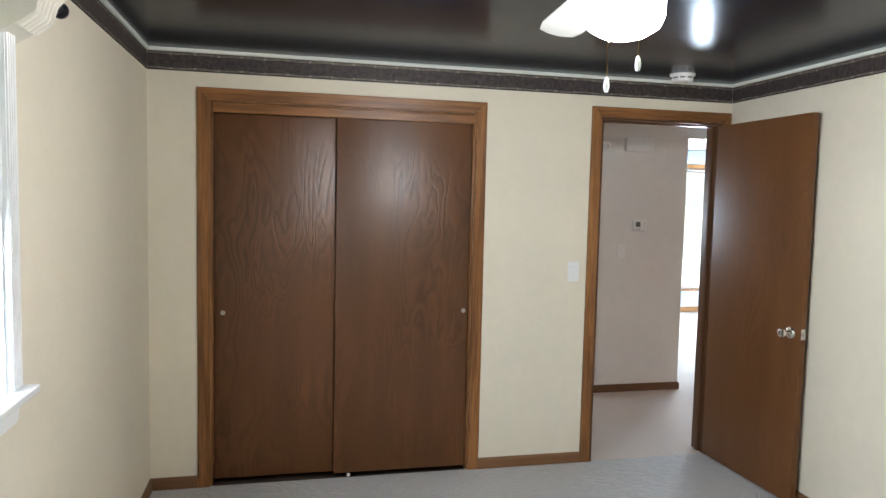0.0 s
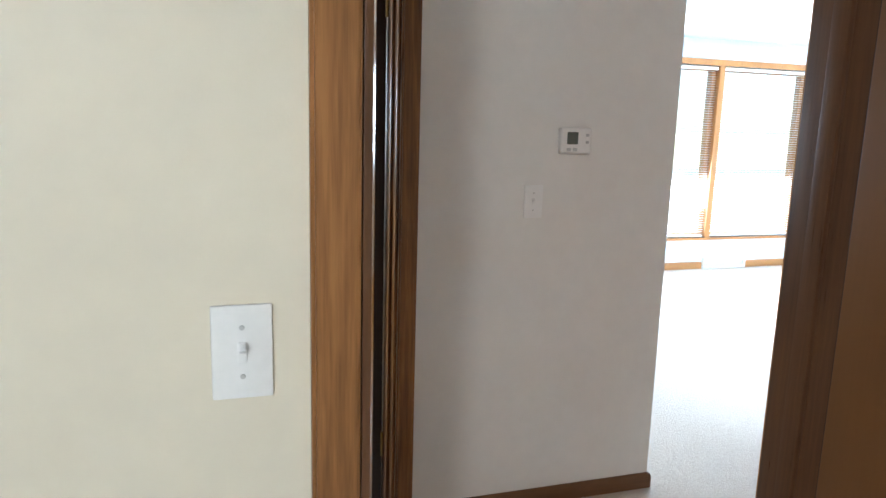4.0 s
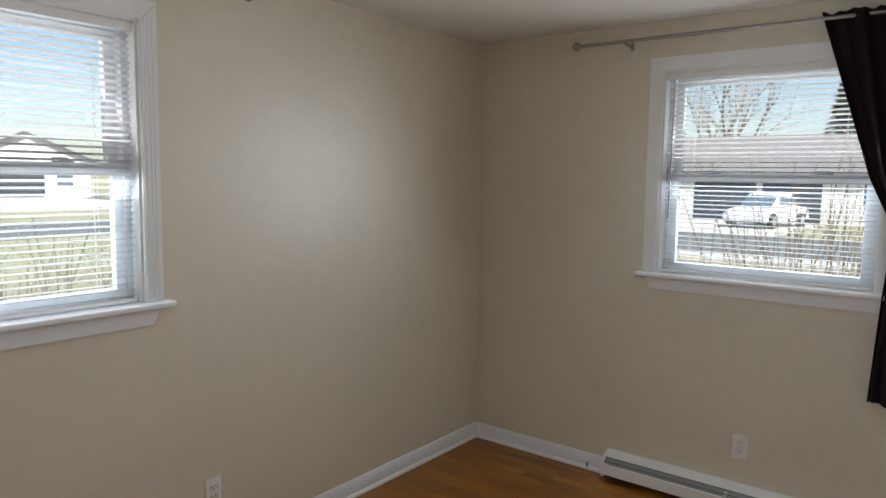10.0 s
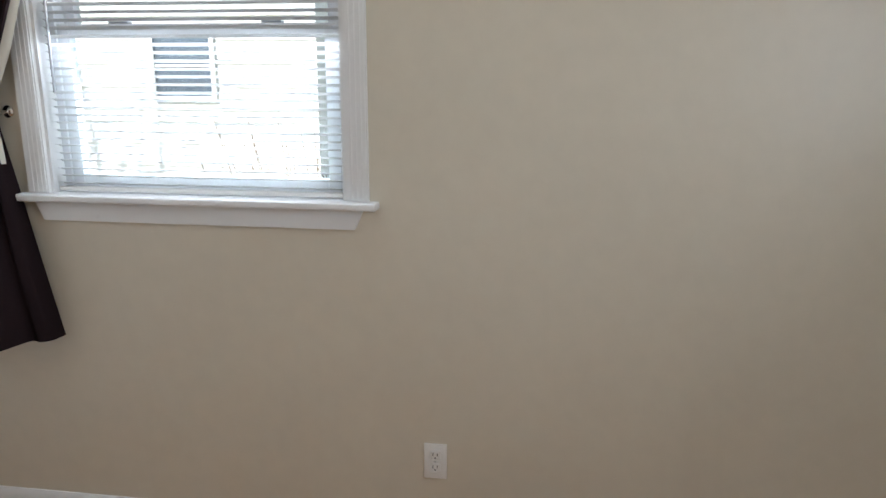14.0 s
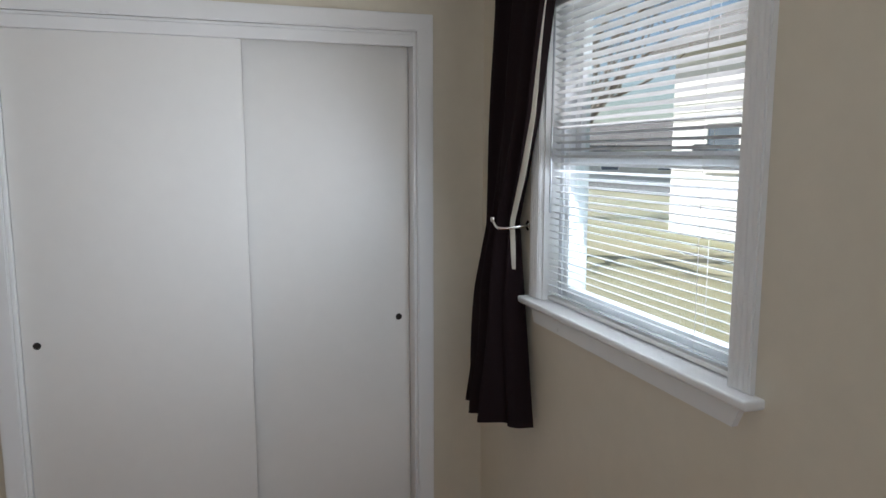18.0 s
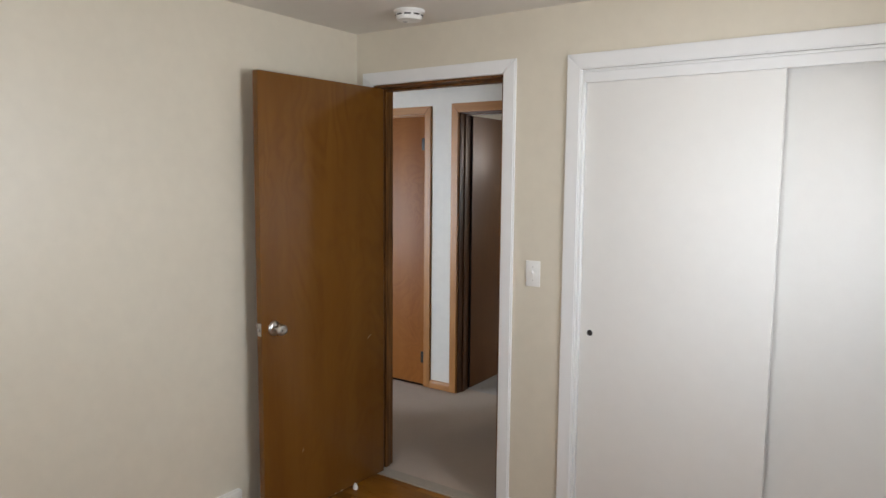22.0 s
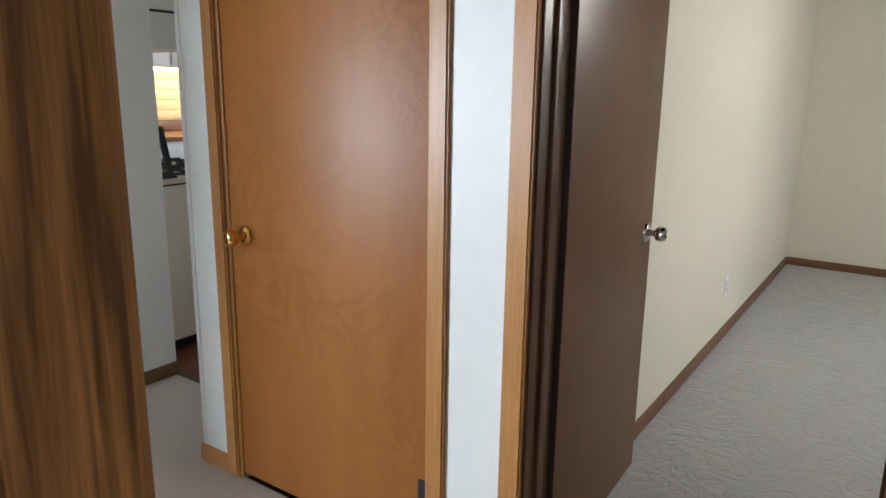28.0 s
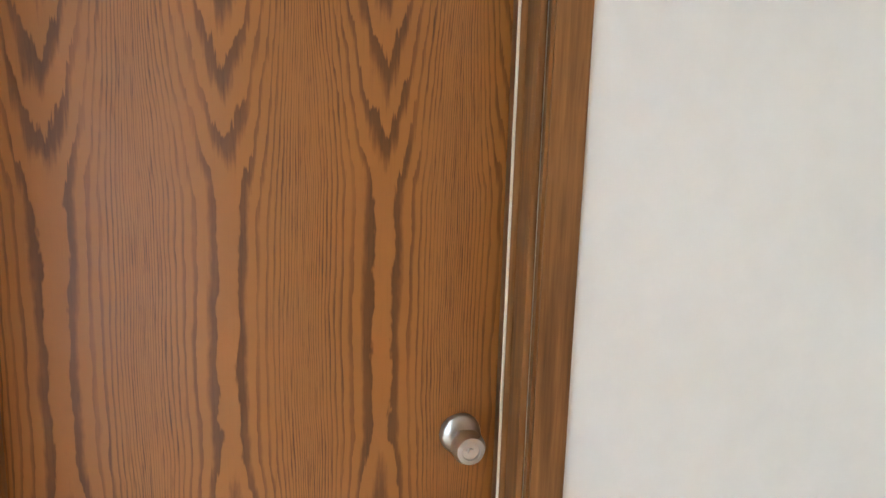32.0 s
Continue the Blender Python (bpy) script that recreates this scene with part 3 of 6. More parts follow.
def casing(name, front, face, a0, a1, top, width, upright, lying, label, thick=0.016, bottom=0.0):
    m, sign = side(front, face)
    u0, u1 = sorted((a0 * sign, a1 * sign))
    t = thing(name, label, "door trim", m, kind="structure")
    w = width

    def board(outline, mat):
        bm = extruded(outline, thick, "y")
        bmesh.ops.bevel(bm, geom=[e for e in bm.edges if all(v.co.y > thick / 2 for v in e.verts)], offset=0.005, segments=2, affect="EDGES")
        return part("casing", bm, mat, t)

    board([(u0 - w, bottom), (u0, bottom), (u0, top), (u0 - w, top + w)], upright)
    board([(u1, bottom), (u1 + w, bottom), (u1 + w, top + w), (u1, top)], upright)
    board([(u0 - w, top + w), (u0, top), (u1, top), (u1 + w, top + w)], lying)
    return t


def jamb(name, along, across, a0, a1, top, mat, label, stop=None, thick=0.012):
    t = thing(name, label, "door jamb", kind="structure")
    lo, hi = across

    def board(p0, p1, q0, q1, z0, z1, nm):
        args = (p0, p1, q0, q1) if along == "x" else (q0, q1, p0, p1)
        part(nm, boxed(*args, z0, z1, 0.002), mat, t)

    board(a0 + 0.0005, a0 + thick, lo, hi, 0.0, top - 0.001, "side_jamb")
    board(a1 - thick, a1 - 0.0005, lo, hi, 0.0, top - 0.001, "side_jamb")
    board(a0 + thick, a1 - thick, lo, hi, top - thick, top - 0.001, "head_jamb")
    if stop:
        s0, s1 = stop
        board(a0 + thick, a0 + thick + 0.011, s0, s1, 0.0, top - thick, "door_stop")
        board(a1 - thick - 0.011, a1 - thick, s0, s1, 0.0, top - thick, "door_stop")
        board(a0 + thick + 0.011, a1 - thick - 0.011, s0, s1, top - thick - 0.011, top - thick, "door_stop")
    return t


casing("trim", "-y", 0.0, 0.214, 1.622, 2.026, 0.062, OAK_TRIM, OAK_TRIM_X, "stained oak casing round the closet doors")
casing("trim", "-y", 0.0, 2.374, 3.158, 2.042, 0.060, OAK_TRIM, OAK_TRIM_X, "stained oak casing round the bedroom doorway")
casing("trim", "+y", HALL_S, 2.392, 3.155, 2.038, 0.062, OAK_LIGHT, OAK_LIGHT_X, "honey oak casing on the hall side")
casing("trim", "+y", HALL_S, 3.449, 4.272, 2.035, 0.056, OAK_LIGHT, OAK_LIGHT_X, "honey oak casing round the linen closet door")
casing("trim", "-y", HALL_N, 2.0, 2.765, 2.04, 0.062, OAK_TRIM, OAK_TRIM_X, "stained oak casing on the hall side")
casing("trim", "+y", B2S, 2.0, 2.765, 2.04, 0.062, WHITE_TRIM, WHITE_TRIM, "white painted casing round the bedroom doorway")
casing("trim", "+y", B2S, 0.22, 1.627, 2.03, 0.064, WHITE_TRIM, WHITE_TRIM, "white painted casing round the closet doors")
casing("trim", "-x", OAK_X, 0.612, 1.352, 2.03, 0.06, OAK_TRIM, OAK_TRIM_X, "stained oak casing round the figured oak door")
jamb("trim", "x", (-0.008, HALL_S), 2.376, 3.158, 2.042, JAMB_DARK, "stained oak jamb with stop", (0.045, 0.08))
jamb("trim", "x", (0.0, HALL_S), 3.449, 4.272, 2.035, OAK_LIGHT, "honey oak jamb", None)
jamb("trim", "x", (HALL_N, B2S), 2.0, 2.765, 2.04, JAMB_FLECK, "flecked brown oak jamb with stop", (1.415, 1.450))
jamb("trim", "y", (OAK_X, OAK_X + 0.12), 0.612, 1.352, 2.03, OAK_TRIM, "stained oak jamb with stop", (OAK_X + 0.045, OAK_X + 0.08))
# pale strip stands in for light showing through the gap beside the slab
structure("weatherstrip", boxed(OAK_X + 0.0435, OAK_X + 0.047, 0.6352, 0.6392, 0.0, 2.0, 0.0008), plain("cream_light_line", (0.80, 0.74, 0.60), 0.4), "thin cream strip drawn for the line of light at the door stop")
jamb("trim", "x", (0.0, HALL_S), 0.214, 1.622, 2.026, OAK_TRIM, "stained oak closet jamb")
jamb("trim", "x", (HALL_N, B2S), 0.22, 1.627, 2.03, WHITE_TRIM, "white closet jamb")
structure("trim_fascia_1", boxed(0.227, 1.609, -0.004, 0.018, 1.967, 2.013, 0.003), OAK_TRIM_X, "oak fascia over the sliding doors")
structure("trim_fascia_2", boxed(0.233, 1.614, 1.505, 1.527, 1.975, 2.017, 0.003), WHITE_TRIM, "white fascia over the sliding doors")
structure("threshold", boxed(2.0125, 2.7525, 1.455, 1.535, -0.004, 0.006, 0.004), plain("worn_grey_edge_strip", (0.42, 0.37, 0.30), 0.6), "worn carpet edge strip in the doorway")


def baseboard(along, face, out, a0, a1, mat, high=0.062, thick=0.013, label=""):
    """A baseboard along a wall face; out is +1 or -1, the way it stands out."""
    o = out * thick
    outline = [(0, 0), (o, 0), (o, high * 0.72), (o * 0.72, high * 0.9), (o * 0.35, high), (0, high)]
    if mat == WHITE_TRIM:
        outline[1:2] = [(o * 1.9, 0), (o * 1.8, 0.009), (o * 1.4, 0.016), (o, 0.019)]
    bm = extruded(outline, a1 - a0, "x") if along == "x" else extruded(outline, a1 - a0, "y")
    moved(bm, pose(a0, face, 0.0005) if along == "x" else pose(face, a0, 0.0005))
    return structure("baseboard", bm, mat, label or ("white painted baseboard" if mat == WHITE_TRIM else "stained oak baseboard"), True)


for a0, a1 in ((B1W, 0.151), (1.685, 2.313)):
    baseboard("x", 0.0, -1, a0, a1, OAK_BASE_X)
baseboard("y", B1E, -1, B1S, 0.0, OAK_BASE_Y)
baseboard("y", B1W, 1, B1S, -0.014, OAK_BASE_Y)
baseboard("x", B1S, 1, B1W + 0.014, B1E - 0.014, OAK_BASE_X)
for a0, a1 in ((1.85, 2.329),):
    baseboard("x", HALL_S, 1, a0, a1, OAK_BASE_X)
baseboard("x", HALL_S, 1, 3.207, 3.402, OAK_LIGHT_X)
baseboard("x", HALL_S, 1, 4.323, KIT_W + 0.013, OAK_LIGHT_X)
baseboard("x", 1.415, -1, 4.90, 5.237, OAK_BASE_X)
for a0, a1 in ((1.85, 1.937), (2.821, 3.804)):
    baseboard("x", HALL_N, -1, a0, a1, OAK_BASE_X)
baseboard("y", 3.804, 1, HALL_N - 0.013, B2S, OAK_BASE_Y)
baseboard("y", 4.90, -1, 1.402, 1.535, OAK_BASE_Y)
baseboard("y", OAK_X, -1, KIT_N, 0.551, OAK_BASE_Y)
baseboard("y", KIT_W, 1, KIT_N, HALL_S, OAK_BASE_Y)
for a0, a1 in ((B2E + 0.12, 6.93), (7.48, LIV_E)):
    baseboard("x", LIV_N, -1, a0, a1, OAK_LIGHT_X, 0.075, label="honey oak baseboard")
baseboard("y", LIV_E, -1, B2S, LIV_N - 0.013, OAK_BASE_Y, 0.075)
baseboard("x", B2N, -1, B2W, 0.798, WHITE_TRIM, 0.085)
baseboard("x", B2N, -1, 2.035, B2E, WHITE_TRIM, 0.085)
baseboard("y", B2W, 1, B2S, B2N - 0.013, WHITE_TRIM, 0.085)
for a0, a1 in ((B2S + 0.02, 2.331), (2.728, B2N - 0.013)):
    baseboard("y", B2E, -1, a0, a1, WHITE_TRIM, 0.085)
for a0, a1 in ((B2W + 0.013, 0.155), (1.692, 1.95)):
    baseboard("x", B2S, 1, a0, a1, WHITE_TRIM, 0.085)
moulding = painted("white_bead_paint", (0.78, 0.80, 0.74), 0.4)
for args in ((B1W, B1E, -0.016, 0.0), (B1W, B1E, B1S, B1S + 0.016), (B1W, B1W + 0.016, B1S + 0.016, -0.016), (B1E - 0.016, B1E, B1S + 0.016, -0.016)):
    structure("trim_bead", boxed(*args, 2.258, 2.275, 0.004), moulding, "thin white bead at the ceiling")


def border_paper():
    """Wallpaper border: brown ground, a row of small leaves, and pale twig lines at both edges."""
    m, nt, b = nodes_of("brown_leaf_border_paper", 0.6)
    v = coords(nt)
    s = nt.nodes.new("ShaderNodeSeparateXYZ")
    nt.links.new(v, s.inputs[0])
    run = calc(nt, "ADD", s.outputs[0], s.outputs[1])
    h = calc(nt, "SUBTRACT", s.outputs[2], 2.163)
    ground = ramp(nt, noise_of(nt, v, 40, 3), (0.35, (0.030, 0.021, 0.019)), (0.65, (0.060, 0.044, 0.040)))
    cell = node(nt, "ShaderNodeTexVoronoi", Scale=48.0)
    nt.links.new(v, cell.inputs["Vector"])
    leaf = calc(nt, "LESS_THAN", cell.outputs["Distance"], 0.30)
    mid = calc(nt, "MULTIPLY", calc(nt, "GREATER_THAN", h, 0.02), calc(nt, "LESS_THAN", h, 0.052))
    col = blend(nt, calc(nt, "MULTIPLY", calc(nt, "MULTIPLY", leaf, mid), 0.8), ground, (0.012, 0.010, 0.010))
    wob = calc(nt, "MULTIPLY", calc(nt, "SINE", calc(nt, "MULTIPLY", run, 30.0)), 0.0018)
    knot = calc(nt, "GREATER_THAN", calc(nt, "SINE", calc(nt, "MULTIPLY", run, 55.0)), 0.93)
    for level in (0.0085, 0.0130, 0.0815, 0.0865):
        near = calc(nt, "ABSOLUTE", calc(nt, "SUBTRACT", calc(nt, "ADD", h, wob), level))
        on = calc(nt, "LESS_THAN", near, calc(nt, "ADD", 0.0011, calc(nt, "MULTIPLY", knot, 0.002)))
        col = blend(nt, calc(nt, "MULTIPLY", on, 0.75), col, (0.30, 0.27, 0.20))
    edge = calc(nt, "LESS_THAN", h, 0.005)
    col = blend(nt, edge, col, (0.010, 0.009, 0.009))
    nt.links.new(col, b.inputs["Base Color"])
    bump(nt, b, noise_of(nt, v, 300, 2), 0.1, 0.0005)
    return m


BORDER = border_paper()
for args in ((B1W + 0.002, B1E - 0.002, -0.0016, -0.0004), (B1W + 0.002, B1E - 0.002, B1S + 0.0004, B1S + 0.0016), (B1W + 0.0004, B1W + 0.0016, B1S + 0.003, -0.003), (B1E - 0.0016, B1E - 0.0004, B1S + 0.003, -0.003)):
    structure("trim_border", boxed(*args, 2.163, 2.257), BORDER, "brown leaf-patterned wallpaper border")


# ---- doors ----
def knob_parts(parent, x, y, z, out, metal, style="tulip"):
    """A door knob that stands out along local y; out is +1 or -1."""
    rose = turned([(0.0, 0.0), (0.033, 0.0), (0.033, 0.004), (0.028, 0.010), (0.015, 0.013), (0.0, 0.013)], 28, close=False)
    if style == "tulip":
        grip = [(0.0, 0.012), (0.011, 0.012), (0.011, 0.030), (0.020, 0.036), (0.026, 0.046), (0.0255, 0.056), (0.021, 0.066), (0.014, 0.068), (0.013, 0.064), (0.0, 0.064)]
    else:
        grip = [(0.0, 0.012), (0.012, 0.012), (0.011, 0.028), (0.018, 0.034), (0.0245, 0.042), (0.0265, 0.052), (0.0255, 0.068), (0.021, 0.075), (0.014, 0.077), (0.0, 0.077)]
    turn = pose(x, y, z, -90 if out > 0 else 90)
    k = part("door_knob", moved(turned(grip, 28, close=False), turn), metal, parent)
    part("rose", moved(rose, turn), metal, k)
    part("lock_button", moved(turned([(0.0, 0.064), (0.0055, 0.064), (0.005, 0.069), (0.0, 0.069)], 14, close=False), turn), metal, k)
    return k


def hinge_part(parent, x, y, z, metal):
    h = part("hinge", joined(boxed(x - 0.004, x + 0.03, y - 0.002, y + 0.002, z - 0.044, z + 0.044, 0.001), moved(turned([(0.005, -0.046), (0.005, 0.046)], 10), pose(x, y, z))), metal, parent)
    return h


EDGE_DARK = plain("dark_slab_edge", (0.026, 0.011, 0.007), 0.6)


def hung_door(name, label, m, length, material, metal, knob_out=(1, -1), height=2.022, thick=0.035, hinges=(0.25, 1.80), style="tulip", edge=None, hinge_side=0.0, knob_z=0.915, hinge_metal=OLD_BRASS):
    d = thing(name, label, "door", m, kind="structure")
    slab = part("door_slab", boxed(0.0, length, 0.0, thick, 0.012, height, 0.002), material, d)
    part("edge_band", boxed(-0.0014, 0.0006, 0.001, thick - 0.001, 0.013, height - 0.001), EDGE_DARK, slab, "dark bare edge of the slab")
    for out in knob_out:
        knob_parts(d, length - 0.065, thick if out > 0 else 0.0, knob_z, out, metal, style)
    part("latch_plate", boxed(length - 0.0004, length + 0.0016, thick / 2 - 0.012, thick / 2 + 0.012, knob_z - 0.028, knob_z + 0.028, 0.0006), metal, d)
    part("latch_bolt", boxed(length + 0.0016, length + 0.011, thick / 2 - 0.006, thick / 2 + 0.006, knob_z - 0.008, knob_z + 0.008, 0.002), metal, d)
    for z in hinges:
        hinge_part(d, -0.004, hinge_side, z, hinge_metal)
    return d


hung_door("door_1", "dark brown flush wooden door standing open against the wall", pose(3.164, -0.010, 0, 0, 0, -88.2) @ Matrix.Translation((0, -0.035, 0)), 0.748, SLAB_WALNUT, CHROME, knob_z=0.90, hinge_side=0.035)
hung_door("door_2", "dark brown flush wooden door standing open into the room", pose(2.745, 1.506, 0, 0, 0, 86.8), 0.776, SLAB_DARK, SATIN, hinge_side=0.0, knob_z=0.909)
hung_door("door_3", "orange-brown flush linen closet door, closed, with brass knob", pose(3.463, 0.088, 0), 0.797, SLAB_LINEN, BRASS, (1,), hinges=(0.22, 1.82), style="round", hinge_side=0.037, knob_z=0.888, hinge_metal=IRON)
hung_door("door_4", "closed oak door with bold flame-figured veneer", pose(OAK_X + 0.082, 1.338, 0, 0, 0, -90), 0.712, SLAB_OAK, SATIN, (-1,), hinges=(), knob_z=0.958)
part("door_bumper", turned([(0.012, 0.0), (0.014, 0.008), (0.011, 0.018), (0.006, 0.03)], 14), WHITE_PLASTIC, tagged(new("door_stop"), "small white rubber door stop on the wood floor", "door stop")).parent.location = (2.702, 1.742, 0.0)
structure("strike_plate", joined(boxed(2.0122, 2.0138, 1.492, 1.520, 0.87, 0.95, 0.0005), boxed(2.0136, 2.0144, 1.497, 1.512, 0.895, 0.925)), plain("dull_nickel", (0.22, 0.21, 0.20), 0.4, 1.0), "nickel strike plate let into the dark jamb")
structure("strike_plate_2", boxed(2.3882, 2.3896, 0.012, 0.040, 0.87, 0.93, 0.0005), OLD_BRASS, "brass strike plate let into the oak jamb")


nick = plain("pale_scratch", (0.40, 0.27, 0.13), 0.6)
d2 = bpy.data.objects["door_2"]
for x, z, ln, tilt in ((0.108, 0.765, 0.030, 35), (0.554, 0.30, 0.018, 65)):
    part("scratch", moved(boxed(-ln / 2, ln / 2, -0.0008, 0.0, -0.0011, 0.0011), pose(x, 0.0355, z, 0, tilt, 0)), nick, d2)
chip = plain("bare_chipped_wood", (0.55, 0.42, 0.28), 0.8, 0, 0.15)
for x, ln, hi in ((0.30, 0.016, 0.005), (0.345, 0.007, 0.004), (0.46, 0.010, 0.005), (0.475, 0.006, 0.010), (0.62, 0.008, 0.004), (0.70, 0.014, 0.005), (0.752, 0.010, 0.006)):
    part("edge_chip", boxed(x, x + ln, 0.0346, 0.0356, 0.0118, 0.0118 + hi, 0.0004), chip, d2)


def sliding_door(name, label, x0, x1, y, z1, material, pull_x, out, thick=0.028):
    d = thing(name, label, "closet door", pose(x0, y, 0), kind="structure")
    part("door_slab", boxed(0, x1 - x0, -thick / 2, thick / 2, 0.018, z1, 0.0015), material, d)
    px = pull_x - x0
    face = out * thick / 2
    cup = turned([(0.0, 0.0006), (0.0085, 0.0008), (0.0100, 0.0022), (0.0122, 0.0020), (0.0130, 0.0)], 20, close=False)
    part("finger_pull", moved(cup, pose(px, face + out * 0.0006, 0.92, -90 if out > 0 else 90)), SATIN if out < 0 else plain("dark_bronze_pull", (0.03, 0.026, 0.024), 0.4, 0.6), d)
    return d


sliding_door("closet_door", "brown figured sliding closet door, closed", 0.228, 0.895, 0.066, 1.995, SLAB_CLOSET, 0.273, -1)
sliding_door("closet_door", "brown figured sliding closet door in the front track", 0.862, 1.608, 0.034, 1.995, SLAB_CLOSET, 1.582, -1)
sliding_door("closet_door", "white painted sliding closet door in the front track", 0.858, 1.613, 1.490, 2.0, WHITE_DOOR, 1.568, 1)
sliding_door("closet_door", "white painted sliding closet door in the rear track", 0.234, 0.880, 1.440, 2.0, WHITE_DOOR, 0.279, 1)
structure("closet_floor_guide", boxed(0.934, 0.952, 0.005, 0.020, 0.0, 0.016, 0.003), WHITE_PLASTIC, "small white sliding-door floor guide")
# near-black sheets close behind the doors: closet shade put into the colour
structure("closet_lining_1", boxed(0.20, 1.70, 0.10, 0.12, 0.0, 2.1), GREY_SLOT, "near-black sheet drawn for the shade inside the closet")
structure("closet_lining_2", boxed(0.20, 1.70, 1.40, 1.415, 0.0, 2.1), GREY_SLOT, "near-black sheet drawn for the shade inside the closet")


# ---- windows and blinds ----
def window(name, label, front, face, a0, a1, z0, z1, deep=0.16, stool=True, trim=WHITE_TRIM, trim_w=0.066, fluted=False):
    """A double-hung window in its hole: casing, stool, apron, reveal, vinyl frame, two sashes with panes and two locks."""
    m, sign = side(front, face)
    u0, u1 = sorted((a0 * sign, a1 * sign))
    w = thing(name, label, "window", m, kind="structure")
    t = 0.016
    cw = trim_w
    for outline in ([(u0 - cw, z0 + 0.0045), (u0, z0 + 0.0045), (u0, z1), (u0 - cw, z1 + cw)], [(u1, z0 + 0.0045), (u1 + cw, z0 + 0.0045), (u1 + cw, z1 + cw), (u1, z1)], [(u0 - cw, z1 + cw), (u0, z1), (u1, z1), (u1 + cw, z1 + cw)]):
        bm = extruded(outline, t, "y")
        bmesh.ops.bevel(bm, geom=[e for e in bm.edges if all(v.co.y > t / 2 for v in e.verts)], offset=0.004, segments=2, affect="EDGES")
        part("casing", bm, trim, w)
    if fluted:
        for base_u in (u0 - cw, u1):
            for k in (0.28, 0.5, 0.72):
                part("casing_flute", boxed(base_u + cw * k - 0.004, base_u + cw * k + 0.004, t - 0.001, t + 0.0016, z0 + 0.01, z1 + 0.01, 0.0015), trim, w)
    part("window_sill", boxed(u0 - cw - 0.028, u1 + cw + 0.028, -0.04, 0.048, z0 - 0.018, z0 + 0.004, 0.006, 3), trim, w)
    bm = extruded([(u0 - cw + 0.042, z0 - 0.077), (u1 + cw - 0.042, z0 - 0.077), (u1 + cw - 0.016, z0 - 0.0185), (u0 - cw + 0.016, z0 - 0.0185)], 0.015, "y")
    part("apron", bm, trim, w)
    for args in ((u0, u0 + 0.01, z0, z1), (u1 - 0.01, u1, z0, z1), (u0 + 0.01, u1 - 0.01, z1 - 0.01, z1)):
        part("reveal", boxed(args[0], args[1], -deep, 0.0, args[2], args[3]), trim, w)
    part("reveal", boxed(u0 + 0.01, u1 - 0.01, -deep, -0.04, z0 + 0.0005, z0 + 0.0035), trim, w)
    zm = z0 + (z1 - z0) * 0.484
    fu0, fu1, fz0, fz1 = u0 + 0.01, u1 - 0.01, z0 + 0.004, z1 - 0.01
    for args in ((fu0, fu0 + 0.022, fz0, fz1), (fu1 - 0.022, fu1, fz0, fz1), (fu0 + 0.022, fu1 - 0.022, fz1 - 0.022, fz1), (fu0 + 0.022, fu1 - 0.022, fz0, fz0 + 0.016)):
        part("window_frame", boxed(args[0], args[1], -0.135, -0.055, args[2], args[3], 0.002), VINYL, w)

    def sash(lo, hi, y0, y1):
        l, r, st = fu0 + 0.0225, fu1 - 0.0225, 0.036
        for args in ((l, l + st, lo, hi), (r - st, r, lo, hi), (l + st, r - st, lo, lo + 0.034), (l + st, r - st, hi - 0.034, hi)):
            part("sash_rail", boxed(args[0], args[1], y0, y1, args[2], args[3], 0.003), VINYL, w)
        pane = part("pane", boxed(l + st - 0.004, r - st + 0.004, (y0 + y1) / 2 - 0.002, (y0 + y1) / 2 + 0.002, lo + 0.03, hi - 0.03), GLASS, w, smooth=False)
        pane.visible_shadow = False

    sash(fz0 + 0.0165, zm + 0.017, -0.092, -0.060)
    sash(zm - 0.017, fz1 - 0.0225, -0.128, -0.096)
    for k in (0.24, 0.76):
        u = fu0 + (fu1 - fu0) * k
        part("sash_lock", joined(boxed(u - 0.03, u + 0.03, -0.092, -0.066, zm + 0.017, zm + 0.024, 0.002), boxed(u - 0.014, u + 0.034, -0.088, -0.070, zm + 0.024, zm + 0.033, 0.004)), plain("lock_vinyl", (0.30, 0.32, 0.34), 0.4), w)
    return w


def slat_mesh(length, width=0.025, crown=0.0028):
    bm = bmesh.new()
    prof = [(-width / 2, 0.0), (-width / 4, crown * 0.75), (0.0, crown), (width / 4, crown * 0.75), (width / 2, 0.0)]
    prof += [(y, z - 0.0005) for y, z in reversed(prof)]
    ends = [[bm.verts.new((x, y, z)) for y, z in prof] for x in (0.0, length)]
    n = len(prof)
    for i in range(n):
        bm.faces.new((ends[0][i], ends[0][(i + 1) % n], ends[1][(i + 1) % n], ends[1][i]))
    bm.faces.new(list(reversed(ends[0])))
    bm.faces.new(ends[1])
    bmesh.ops.recalc_face_normals(bm, faces=list(bm.faces))
    me = bpy.data.meshes.new("slat")
    bm.to_mesh(me)
    bm.free()
    me.materials.append(SLAT)
    me.polygons.foreach_set("use_smooth", [True] * len(me.polygons))
    me.set_sharp_from_angle(angle=radians(40))
    return me


